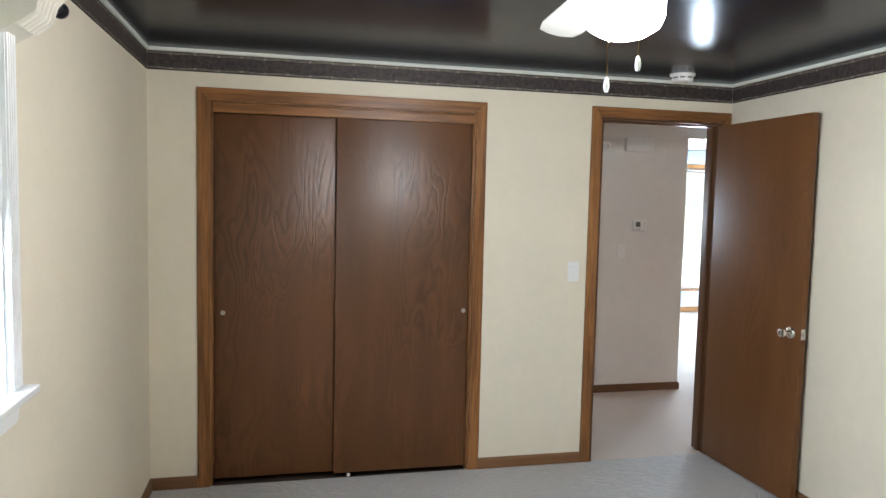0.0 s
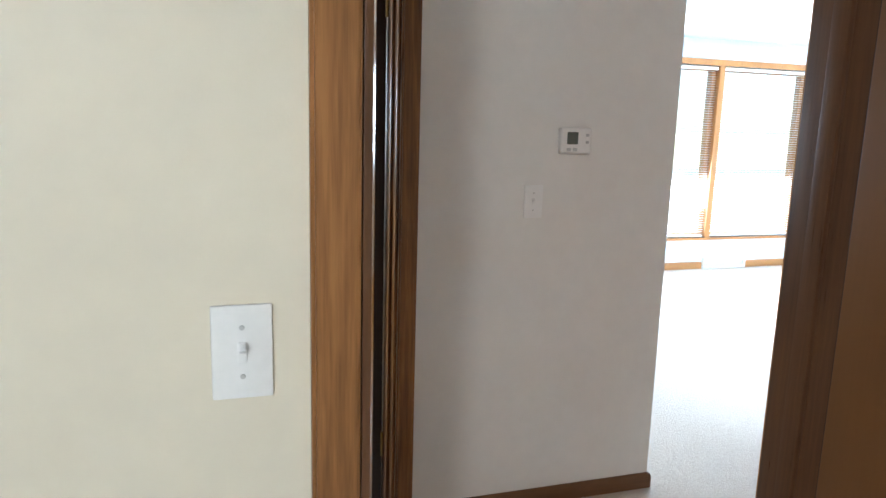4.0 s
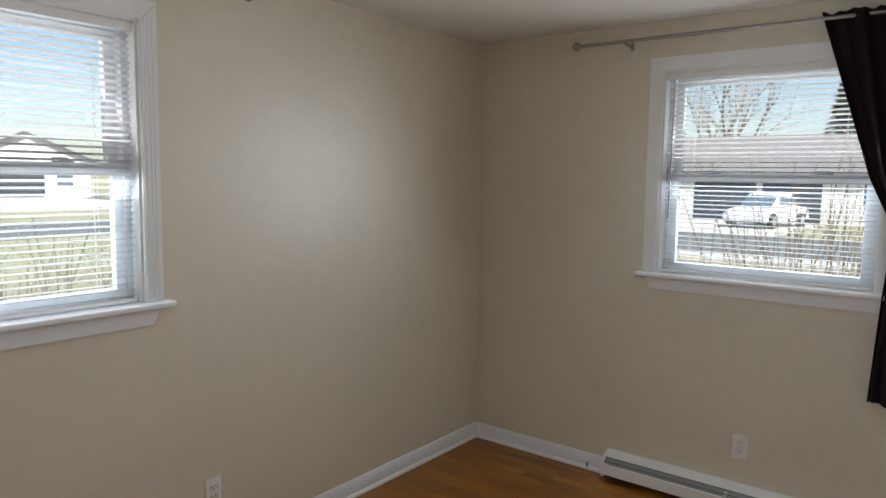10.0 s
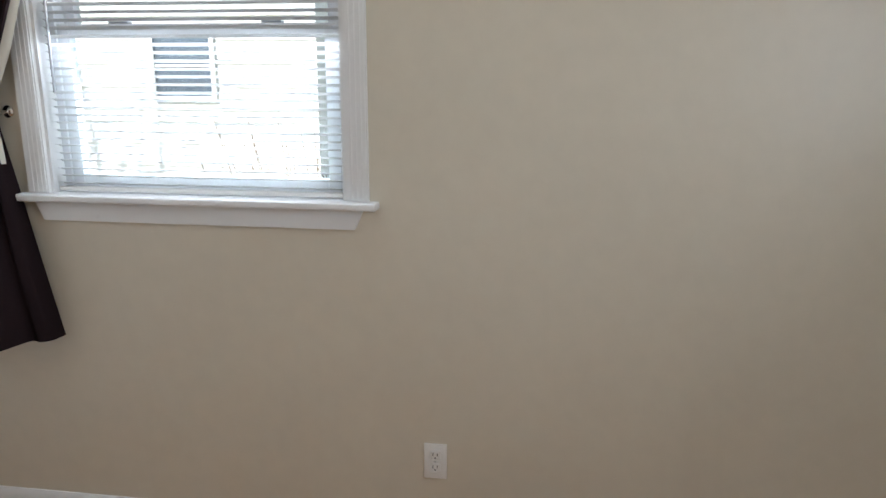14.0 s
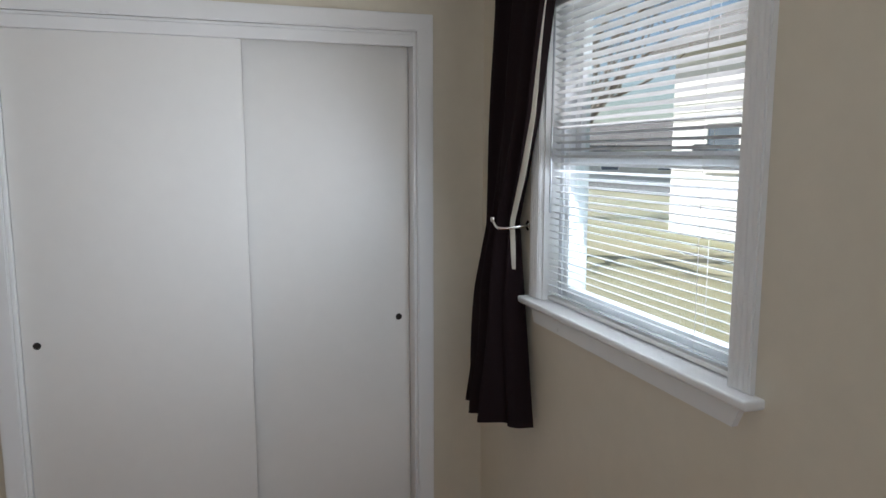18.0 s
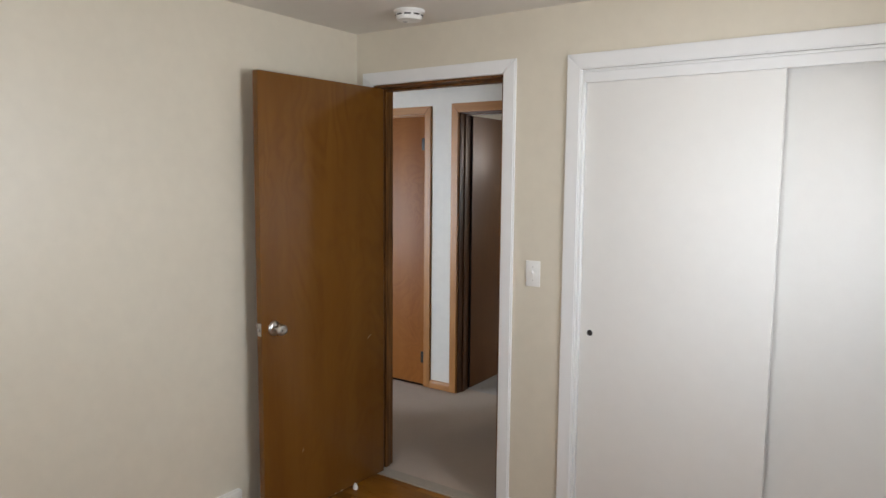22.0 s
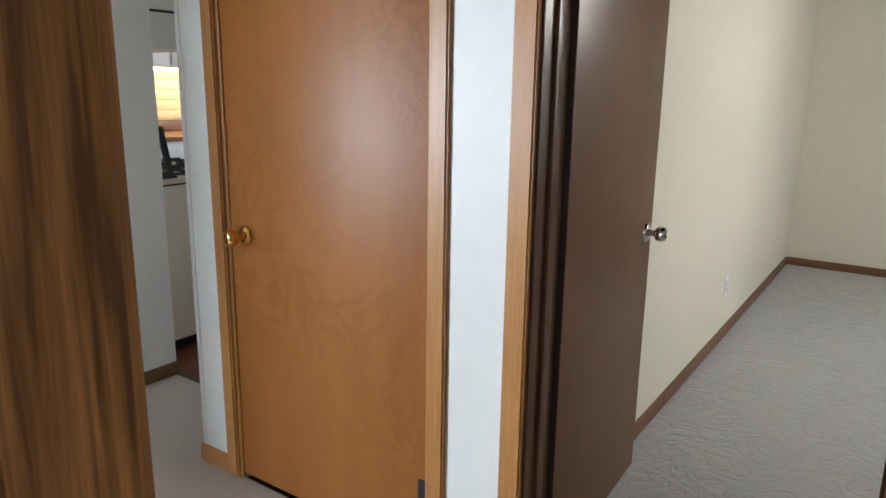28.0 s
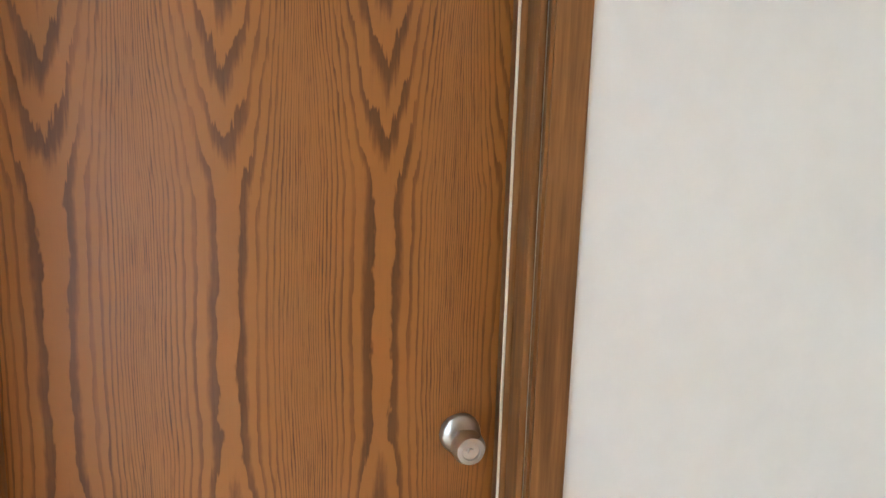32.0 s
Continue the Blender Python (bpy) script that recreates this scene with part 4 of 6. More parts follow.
def blind(label, front, face, a0, a1, z0, z1, pitch, tilt, wand_at, inset=0.028, wand=0.42, hang=0.009):
    m, sign = side(front, face)
    u0, u1 = sorted((a0 * sign, a1 * sign))
    b = thing("venetian_blind", label, "window blind", m)
    y = -inset
    part("headrail", boxed(u0 + 0.012, u1 - 0.012, y - 0.014, y + 0.014, z1 - 0.038, z1 - 0.011, 0.002), WHITE_PLASTIC, b)
    part("valance", boxed(u0 + 0.011, u1 - 0.011, y + 0.0145, y + 0.017, z1 - 0.042, z1 - 0.011, 0.001), WHITE_PLASTIC, b)
    part("bottom_rail", boxed(u0 + 0.016, u1 - 0.016, y - 0.013, y + 0.013, z0 + hang, z0 + hang + 0.012, 0.003), WHITE_PLASTIC, b)
    me = slat_mesh(u1 - u0 - 0.032)
    z = z0 + hang + 0.022
    rnd = random.Random(5)
    while z < z1 - 0.05:
        s = new("slat", me)
        s.parent = b
        s.matrix_basis = pose(u0 + 0.016, y, z + rnd.uniform(-0.0008, 0.0008), tilt + rnd.uniform(-2, 2), rnd.uniform(-0.06, 0.06), 0)
        z += pitch
    for k in (0.16, 0.84):
        u = u0 + (u1 - u0) * k
        for off in (-0.0135, 0.0135):
            part("ladder_cord", tube([(u, y + off, z0 + 0.012), (u, y + off, z1 - 0.04)], 0.0007, 5), WHITE_PLASTIC, b)
    u = u0 + 0.05 if wand_at < 0 else u1 - 0.05
    part("wand", tube([(u, y + 0.024, z1 - 0.04), (u + 0.004, y + 0.026, z1 - 0.04 - wand)], 0.0036, 6), plain("clear_grey_wand", (0.42, 0.44, 0.46), 0.2), b)
    return b


window("window_1", "white double-hung window with stool and apron", "-y", B2N, 1.008, 1.938, 1.092, 2.066)
window("window_2", "white double-hung window with fluted casing", "+x", B2W, 2.070, 2.977, 1.089, 2.066, fluted=True)
window("window_3", "white double-hung window beside the dark curtain rod", "+x", B1W, -2.82, -1.84, 1.034, 2.02, fluted=True)
blind("lowered white mini blind with open slats", "-y", B2N, 1.008, 1.938, 1.092, 2.066, 0.0222, 11, 1, wand=0.66)
blind("lowered white mini blind with open slats over window", "+x", B2W, 2.070, 2.977, 1.089, 2.066, 0.0222, 17, 1, wand=0.64)


# ---- curtains ----
def thicken(bm, t):
    """Gives an open sheet a back and edges, set off along the vertex normals."""
    bm.normal_update()
    front, rim = list(bm.faces), [e for e in bm.edges if e.is_boundary]
    back = {v: bm.verts.new(v.co - v.normal * t) for v in list(bm.verts)}
    for f in front:
        bm.faces.new([back[v] for v in reversed(f.verts)])
    for e in rim:
        a, b = e.verts
        bm.faces.new((a, b, back[b], back[a]))
    bmesh.ops.recalc_face_normals(bm, faces=list(bm.faces))


def curtain(label, front, face, edges, folds, seed, strip):
    """A gathered panel whose side edges turn back to the wall; edges rows of (z, left, right, fold depth, stand-off) in local x along the wall.
    strip rows of (z, width) give the lining that shows beyond the left edge."""
    m, sign = side(front, face)
    c = thing("curtain", label, "curtain", m)
    rnd = random.Random(seed)
    ph = [rnd.uniform(0, 6.28) for _ in range(6)]
    rows, cols = 72, 96
    top, low = edges[0][0], edges[-1][0]

    def between(table, z):
        for a, b in zip(table, table[1:]):
            if a[0] >= z >= b[0]:
                k = (a[0] - z) / (a[0] - b[0])
                return [p + (q - p) * k for p, q in zip(a[1:], b[1:])]
        return list(table[0][1:] if z > table[0][0] else table[-1][1:])

    def hem(s, z):
        return 0.012 * math.sin(5.5 * s + ph[4]) * max(0.0, 1 - (z - low) / 0.15) + 0.007 * math.sin(47 * s) * math.sin(19 * s + 1) * max(0.0, 1 - (top - z) / 0.04)

    bm = bmesh.new()
    grid = []
    for i in range(rows + 1):
        z = top + (low - top) * i / rows
        l, r, d, depth = between(edges, z)
        row = []
        for j in range(cols + 1):
            s = j / cols
            wave = math.sin(2 * math.pi * folds * s + ph[0] + 0.6 * math.sin(z * 2.2 + ph[1]))
            wave += 0.45 * math.sin(2 * math.pi * folds * 2.3 * s + ph[2] + z * 1.3) + 0.25 * math.sin(23 * s + 9 * z + ph[5]) * (1 if z < 1.34 else 0.5)
            turn = min(1.0, s / 0.16, (1 - s) / 0.16)
            turn = math.sin(turn * math.pi / 2)
            body = min(1.0, max(0.0, (s - 0.10) / 0.80))
            u = l + (r - l) * body + 0.005 * math.sin(9 * s + 3 * z + ph[3])
            row.append(bm.verts.new((u, 0.022 + (depth - 0.022 + d * wave * 0.5) * turn, z + hem(s, z))))
        grid.append(row)
    for a, b in zip(grid, grid[1:]):
        for j in range(cols):
            bm.faces.new((a[j], a[j + 1], b[j + 1], b[j]))
    bmesh.ops.recalc_face_normals(bm, faces=list(bm.faces))
    thicken(bm, 0.0022)
    part("cloth", bm, CURTAIN, c)
    bm = bmesh.new()
    grid = []
    for i in range(rows + 1):
        z = top + (low + 0.012 - top) * i / rows
        l, r, d, depth = between(edges, z)
        (w,) = between(strip, z)
        grid.append([bm.verts.new((l + 0.012 - (w + 0.012) * k / 5, 0.046 + 0.014 * math.sin(1.2 + k * 0.35) + 0.004 * math.sin(7 * z), z + hem(0, z))) for k in range(6)] if w > 0.001 else None)
    for a, b in zip(grid, grid[1:]):
        if a is None or b is None:
            continue
        for j in range(5):
            bm.faces.new((a[j], a[j + 1], b[j + 1], b[j]))
    thicken(bm, 0.0015)
    part("lining", bm, LINING, c, "cream lining that shows at one edge")
    return c


# local x of these faces runs against the world axis
curtain("plum-brown curtain panel tied back beside the window", "-y", B2N,
        [(2.236, -2.106, -1.680, 0.045, 0.085), (1.95, -2.104, -1.768, 0.045, 0.080), (1.57, -2.100, -1.885, 0.040, 0.070), (1.36, -2.100, -1.985, 0.03, 0.065), (1.10, -2.130, -1.966, 0.04, 0.07), (0.645, -2.172, -1.946, 0.06, 0.085)],
        3, 3, [(2.2, 0.0), (1.45, 0.006), (1.1, 0.03), (0.66, 0.042)])
curtain("plum-brown curtain panel tied back beside the closet", "+x", B2W,
        [(2.232, -2.22, -1.750, 0.045, 0.065), (1.70, -2.085, -1.755, 0.04, 0.07), (1.34, -1.940, -1.764, 0.035, 0.075), (1.10, -1.990, -1.735, 0.05, 0.105), (0.645, -2.075, -1.700, 0.07, 0.135)],
        3, 8, [(2.2, 0.0), (1.9, 0.010), (1.5, 0.026), (1.36, 0.016), (1.25, 0.012), (1.16, 0.0), (0.66, 0.0)])


def rod(label, front, face, a0, a1, z, brackets, metal, out=0.085, radius=0.008):
    m, sign = side(front, face)
    u0, u1 = sorted((a0 * sign, a1 * sign))
    r = thing("curtain_rod", label, "curtain rod", m)
    part("pole", tube([(u0, out, z), (u1, out, z)], radius, 14), metal, r)
    for u, s in ((u0, -1), (u1, 1)):
        fin = turned([(radius, 0.0), (0.014, 0.004), (0.022, 0.014), (0.022, 0.028), (0.014, 0.038), (0.0, 0.042)], 20, "x", close=False)
        part("finial", moved(fin, pose(u, out, z, 0, 0, 0 if s > 0 else 180)), metal, r)
    for a in brackets:
        u = a * sign
        part("bracket", joined(boxed(u - 0.008, u + 0.008, 0.0, 0.004, z - 0.035, z + 0.015, 0.001), boxed(u - 0.004, u + 0.004, 0.004, out, z - 0.018, z - 0.010, 0.001), boxed(u - 0.006, u + 0.006, out - 0.008, out + 0.012, z - 0.014, z - 0.008, 0.001)), metal, r)
    return r


ROD = plain("dark_brushed_nickel", (0.33, 0.31, 0.29), 0.32, 1.0, 0.1)
rod("brushed nickel curtain rod over the window", "-y", B2N, 0.60, 2.42, 2.212, (0.84, 2.13), ROD)
rod("brushed nickel curtain rod over the window by the closet", "+x", B2W, 1.66, 3.35, 2.212, (1.75, 3.15), ROD)
rod("dark curtain rod with round end cap", "+x", B1W, -2.9, -1.68, 2.035, (), plain("dark_bronze", (0.03, 0.028, 0.035), 0.35, 0.8), 0.085, 0.014)


def holdback(label, front, face, u_wall, u_ball, z, out):
    """A hook that leaves the wall, bends round the gathered cloth and ends in a ball."""
    m, sign = side(front, face)
    h = thing("curtain_holdback", label, "curtain holdback", m)
    a, b = u_wall * sign, u_ball * sign
    pts = []
    for i in range(17):
        ang = math.pi * 0.78 * i / 16
        k = (1 - math.cos(ang)) / (1 - math.cos(math.pi * 0.78))
        pts.append((a + (b - a) * k, out * min(1.0, math.sin(min(ang, math.pi / 2)) ** 0.8), z - 0.014 * math.sin(ang) + 0.026 * k * k))
    part("arm", tube(pts, 0.0055, 10), CHROME, h)
    ball = turned([(0.0, -0.011), (0.008, -0.008), (0.011, 0.0), (0.008, 0.008), (0.0, 0.011)], 16, close=False)
    part("ball_end", moved(ball, Matrix.Translation(pts[-1])), CHROME, h)
    part("wall_plate", moved(turned([(0.018, 0.0), (0.018, 0.004), (0.010, 0.009)], 18), pose(a, 0, z, -90)), CHROME, h)
    return h


holdback("curved nickel curtain holdback with ball end", "-y", B2N, 2.005, 2.070, 1.350, 0.10)
holdback("curved nickel curtain holdback with ball end by the closet", "+x", B2W, 1.962, 1.885, 1.330, 0.10)
corbel = thing("curtain_sconce", "cream fluted plaster curtain sconce on the wall", "curtain sconce", pose(B1W, -1.86, 1.985))
part("bowl", extruded([(0.0, 0.12), (0.14, 0.12), (0.13, 0.07), (0.10, 0.05), (0.09, 0.0), (0.05, -0.03), (0.0, -0.06)], 0.13, "y"), painted("cream_plaster", (0.70, 0.66, 0.57), 0.7, 0.1, 90, 0.5), corbel)
for k in range(5):
    part("flute", tube([(0.142, 0.013 + k * 0.026, 0.115), (0.128, 0.013 + k * 0.026, 0.068), (0.10, 0.013 + k * 0.026, 0.04), (0.085, 0.013 + k * 0.026, -0.005), (0.048, 0.013 + k * 0.026, -0.034)], 0.008, 8), bpy.data.materials["cream_plaster"], corbel)


# ---- switches, outlets and other fittings ----
def switch(label, front, face, a, z):
    m, sign = side(front, face)
    s = thing("light_switch", label, "light switch", m @ pose(a * sign, 0, z))
    part("plate", boxed(-0.035, 0.035, 0.0, 0.006, -0.0575, 0.0575, 0.003), WHITE_PLASTIC, s)
    part("collar", boxed(-0.0055, 0.0055, 0.005, 0.0075, -0.0125, 0.0125, 0.001), WHITE_PLASTIC, s)
    part("toggle", moved(boxed(-0.004, 0.004, 0.0, 0.015, -0.005, 0.005, 0.002), pose(0, 0.005, 0.003, 28)), WHITE_PLASTIC, s)
    for dz in (-0.030, 0.030):
        part("screw", moved(turned([(0.0032, 0.0), (0.0028, 0.0012)], 12), pose(0, 0.006, dz, -90)), plain("painted_screw", (0.55, 0.54, 0.51), 0.4), s)
    return s


def outlet(label, front, face, a, z):
    m, sign = side(front, face)
    o = thing("wall_outlet", label, "wall outlet", m @ pose(a * sign, 0, z))
    part("plate", boxed(-0.035, 0.035, 0.0, 0.006, -0.0575, 0.0575, 0.003), WHITE_PLASTIC, o)
    for dz in (-0.020, 0.020):
        r = part("receptacle", boxed(-0.0165, 0.0165, 0.0055, 0.0085, dz - 0.0145, dz + 0.0145, 0.006, 3), WHITE_PLASTIC, o)
        for sx in (-0.0065, 0.0065):
            part("slot", boxed(sx - 0.0012, sx + 0.0012, 0.0084, 0.0089, dz - 0.001, dz + 0.008), GREY_SLOT, r)
        part("ground_hole", moved(turned([(0.0024, 0.0), (0.0024, 0.0005)], 12), pose(0, 0.0084, dz - 0.007, -90)), GREY_SLOT, r)
    part("screw", moved(turned([(0.0032, 0.0), (0.0028, 0.0012)], 12), pose(0, 0.006, 0, -90)), bpy.data.materials["painted_screw"], o)
    return o


switch("white toggle light switch on the cream wall", "-y", 0.0, 2.234, 1.143)
switch("white toggle light switch under the thermostat", "-y", HALL_N, 3.244, 1.156)
switch("white toggle light switch beside the white doorway", "+y", B2S, 1.835, 1.156)
outlet("white double outlet above the baseboard heater", "-y", B2N, 1.448, 0.314)
outlet("white double outlet under the window", "+x", B2W, 3.232, 0.304)
outlet("white outlet on the cream wall near the floor", "-x", B1E, -2.40, 0.308)
outlet("white outlet beside the wide living room window", "-y", LIV_N, 8.18, 0.29)
outlet("white outlet behind the open door", "-x", B2E, 3.50, 0.355)


def detector(label, x, y, z):
    d = thing("smoke_detector", label, "smoke detector", pose(x, y, z, 180))
    part("base", turned([(0.068, 0.0), (0.068, 0.008), (0.064, 0.012)], 36), WHITE_PLASTIC, d)
    part("cover", turned([(0.058, 0.012), (0.059, 0.032), (0.052, 0.042), (0.0, 0.044)], 36, close=False), WHITE_PLASTIC, d)
    for k in range(9):
        a = 2 * math.pi * k / 9
        part("vent_slot", moved(boxed(0.0575, 0.0600, -0.014, 0.014, 0.020, 0.026), pose(0, 0, 0, 0, 0, math.degrees(a))), GREY_SLOT, d)
    part("test_button", moved(turned([(0.010, 0.0), (0.009, 0.003)], 16), pose(0.022, 0, 0.0435)), plain("grey_button", (0.5, 0.5, 0.5), 0.4), d)


detector("round white smoke detector on the dark ceiling", 2.76, -0.20, 2.275)
detector("round white smoke detector on the ceiling by the door", 2.335, 1.785, TOP)

th = thing("thermostat", "white digital wall thermostat with grey display", "thermostat", side("-y", HALL_N)[0] @ pose(-3.386, 0, 1.368))
part("body", boxed(-0.060, 0.060, 0.0, 0.026, -0.046, 0.046, 0.010, 3), WHITE_PLASTIC, th)
part("display", boxed(-0.006, 0.036, 0.0255, 0.0272, -0.012, 0.030, 0.001), plain("grey_display", (0.10, 0.115, 0.10), 0.2), th, "dark grey display")
for dx, dz in ((-0.042, 0.020), (-0.042, -0.004)):
    part("arrow_button", boxed(dx - 0.006, dx + 0.006, 0.025, 0.028, dz - 0.005, dz + 0.005, 0.002), plain("button_grey", (0.45, 0.45, 0.44), 0.4), th)
for dx in (0.004, 0.028):
    part("button", boxed(dx - 0.008, dx + 0.008, 0.025, 0.028, -0.036, -0.024, 0.003), bpy.data.materials["button_grey"], th)
ch = thing("door_chime", "plain white rectangular door chime box high on the wall", "door chime", side("-y", HALL_N)[0] @ pose(-3.348, 0, 2.013))
part("cover", boxed(-0.115, 0.115, 0.0, 0.05, -0.055, 0.055, 0.006), WHITE_PLASTIC, ch)
part("side_panel", boxed(-0.116, -0.085, 0.048, 0.052, -0.05, 0.05, 0.001), WHITE_PLASTIC, ch)
al = thing("alarm", "small white alarm unit high on the hall wall", "gas alarm", side("-y", HALL_N)[0] @ pose(-3.040, 0, 1.993))
part("case", boxed(-0.062, 0.062, 0.0, 0.034, -0.040, 0.040, 0.010, 3), WHITE_PLASTIC, al)
for k in range(4):
    part("grille_slot", boxed(-0.044, 0.010, 0.0335, 0.0345, -0.020 + k * 0.011, -0.016 + k * 0.011), plain("grille_grey", (0.45, 0.44, 0.42), 0.5), al)
part("indicator", moved(turned([(0.004, 0), (0.003, 0.002)], 10), pose(-0.04, 0.034, 0, -90)), plain("red_indicator", (0.5, 0.08, 0.05), 0.3), al)

# baseboard heater
ht = thing("baseboard_heater", "white metal baseboard heater with a dark louvre slot", "baseboard heater", pose(0.800, B2N, 0.006))
L = 1.23
HEAT_WHITE = painted("heater_enamel", (0.79, 0.78, 0.74), 0.3, 0.04, 40, 0.05)
part("back_plate", boxed(0, L, -0.008, 0.0, 0.018, 0.175, 0.001), HEAT_WHITE, ht)
part("front_panel", extruded([(-0.088, 0.03), (-0.092, 0.034), (-0.092, 0.102), (-0.084, 0.108), (-0.084, 0.101), (-0.086, 0.098), (-0.086, 0.036)], L - 0.02, "x"), HEAT_WHITE, ht).location = (0.01, 0, 0)
part("top_cover", extruded([(0.0, 0.175), (-0.045, 0.168), (-0.066, 0.150), (-0.062, 0.147), (-0.043, 0.163), (0.0, 0.170)], L - 0.02, "x"), HEAT_WHITE, ht).location = (0.01, 0, 0)
part("damper", moved(boxed(0.012, L - 0.012, -0.002, 0.002, -0.023, 0.023), pose(0, -0.071, 0.131, -36)), plain("grey_damper", (0.26, 0.27, 0.27), 0.35, 0.3), ht, "grey metal damper in the slot")
part("damper_lip", moved(boxed(0.012, L - 0.012, -0.002, 0.002, -0.004, 0.004), pose(0, -0.0815, 0.116, -36)), HEAT_WHITE, ht)
part("damper_slot", moved(boxed(0.012, L - 0.012, -0.0035, -0.0020, 0.015, 0.021), pose(0, -0.071, 0.131, -36)), GREY_SLOT, ht)
part("damper_slot", moved(boxed(0.012, L - 0.012, -0.0035, -0.0020, -0.0128, -0.0098), pose(0, -0.071, 0.131, -36)), GREY_SLOT, ht)
part("centre_clip", moved(boxed(L * 0.5 - 0.006, L * 0.5 + 0.006, -0.006, -0.0022, -0.024, 0.004, 0.001), pose(0, -0.071, 0.131, -36)), HEAT_WHITE, ht)
part("element", boxed(0.02, L - 0.02, -0.070, -0.02, 0.045, 0.10), GREY_SLOT, ht)
for x in (0.0, L - 0.012):
    part("end_cap", extruded([(0.0, 0.018), (-0.090, 0.018), (-0.093, 0.022), (-0.093, 0.122), (-0.068, 0.152), (-0.046, 0.170), (0.0, 0.177)], 0.012, "x"), HEAT_WHITE, ht).location = (x, 0, 0)
part("damper_knob", moved(turned([(0.006, 0), (0.007, 0.006), (0.004, 0.010)], 14), pose(L * 0.50, -0.083, 0.128, 90)), plain("grey_knob", (0.3, 0.3, 0.3), 0.4), ht)
ht.scale = (1, 1, 0.76)
cable = thing("cable_stub", "short dark cable end poking from the baseboard", "cable")
part("lead", tube([(0.690, B2N - 0.016, 0.010), (0.688, B2N - 0.026, 0.026), (0.694, B2N - 0.028, 0.046)], 0.0035, 6), IRON, cable)

# floor-level wall registers
def register(label, m, wide, high):
    r = thing("wall_register", label, "air vent", m)
    fr = 0.030
    for args in ((0, wide, 0, fr), (0, wide, high - fr, high), (0, fr, fr, high - fr), (wide - fr, wide, fr, high - fr)):
        part("frame", boxed(args[0], args[1], 0.0, 0.030, args[2] + 0.001, args[3], 0.004), HEAT_WHITE, r)
    part("duct", boxed(fr, wide - fr, 0.001, 0.004, fr, high - fr), plain("duct_grey", (0.16, 0.16, 0.15), 0.6), r)
    n = round((high - 2 * fr) / 0.0082)
    pitch = (high - 2 * fr) / n
    for k in range(n):
        part("louvre", moved(boxed(fr, wide - fr, -0.0007, 0.0007, -pitch * 0.62, pitch * 0.62), pose(0, 0.021, fr + pitch * (k + 0.5), -30)), HEAT_WHITE, r)
    part("mullion", boxed(wide / 2 - 0.004, wide / 2 + 0.004, 0.012, 0.0295, fr, high - fr, 0.001), HEAT_WHITE, r)
    for u in (fr * 0.45, wide - fr * 0.45):
        part("screw", moved(turned([(0.0035, 0.0), (0.0030, 0.0015)], 10, close=False), pose(u, 0.0298, high * 0.5, -90)), plain("screw_steel", (0.20, 0.20, 0.20), 0.4, 0.8), r)


register("white metal wall register at floor level beside the door", side("-x", B2E)[0] @ pose(2.332, 0, 0), 0.395, 0.183)
register("white metal wall register under the wide window", side("-y", LIV_N)[0] @ pose(-7.47, 0, 0), 0.53, 0.115)

# ceiling fan with lit globe
fan = thing("ceiling_fan", "white ceiling fan with a lit glass globe and pull chains", "ceiling fan", pose(1.43, -2.10, 2.275))
FAN_WHITE = plain("fan_white_enamel", (0.70, 0.69, 0.65), 0.35)
part("canopy", turned([(0.075, 0.0), (0.075, -0.02), (0.05, -0.04)], 32), FAN_WHITE, fan)
part("motor", turned([(0.05, -0.035), (0.112, -0.05), (0.118, -0.10), (0.095, -0.125), (0.07, -0.14)], 36), FAN_WHITE, fan)
part("fitter", turned([(0.07, -0.138), (0.078, -0.145), (0.078, -0.165)], 32), FAN_WHITE, fan)
part("globe", turned([(0.076, -0.160), (0.094, -0.175), (0.100, -0.205), (0.100, -0.255), (0.088, -0.282), (0.054, -0.302), (0.020, -0.311), (0.0, -0.312)], 36, close=False), glowing("lit_opal_glass", (1.0, 0.95, 0.86), 36.0), fan, "glowing opal glass globe")
for k in range(4):
    a = 84 + 90 * k
    outline = [(0.15, -0.050), (0.24, -0.062), (0.56, -0.070), (0.63, -0.058), (0.655, -0.02), (0.655, 0.02), (0.63, 0.058), (0.56, 0.070), (0.24, 0.062), (0.15, 0.050)]
    bl = part("blade", moved(extruded(outline, 0.006, "z"), pose(0, 0, -0.150, 0, 0, a) @ pose(0, 0, 0, 11)), plain("blade_white", (0.66, 0.65, 0.61), 0.4), fan)
    part("blade_iron", moved(boxed(0.07, 0.18, -0.02, 0.02, -0.010, -0.004, 0.002), pose(0, 0, -0.140, 0, 0, a)), FAN_WHITE, bl)
for (dx, dy, dz) in ((-0.080, -0.05, -0.422), (0.001, -0.05, -0.366)):
    n = int((abs(dz) - 0.13) / 0.0075)
    chain = part("pull_chain", tube([(dx, dy - 0.03, -0.16), (dx, dy - 0.03, dz)], 0.0014, 6), BRASS, fan)
    part("pull_knob", moved(turned([(0.002, 0.0), (0.006, -0.008), (0.0075, -0.022), (0.005, -0.034), (0.0, -0.037)], 16, close=False), pose(dx, dy - 0.03, dz)), FAN_WHITE, chain)


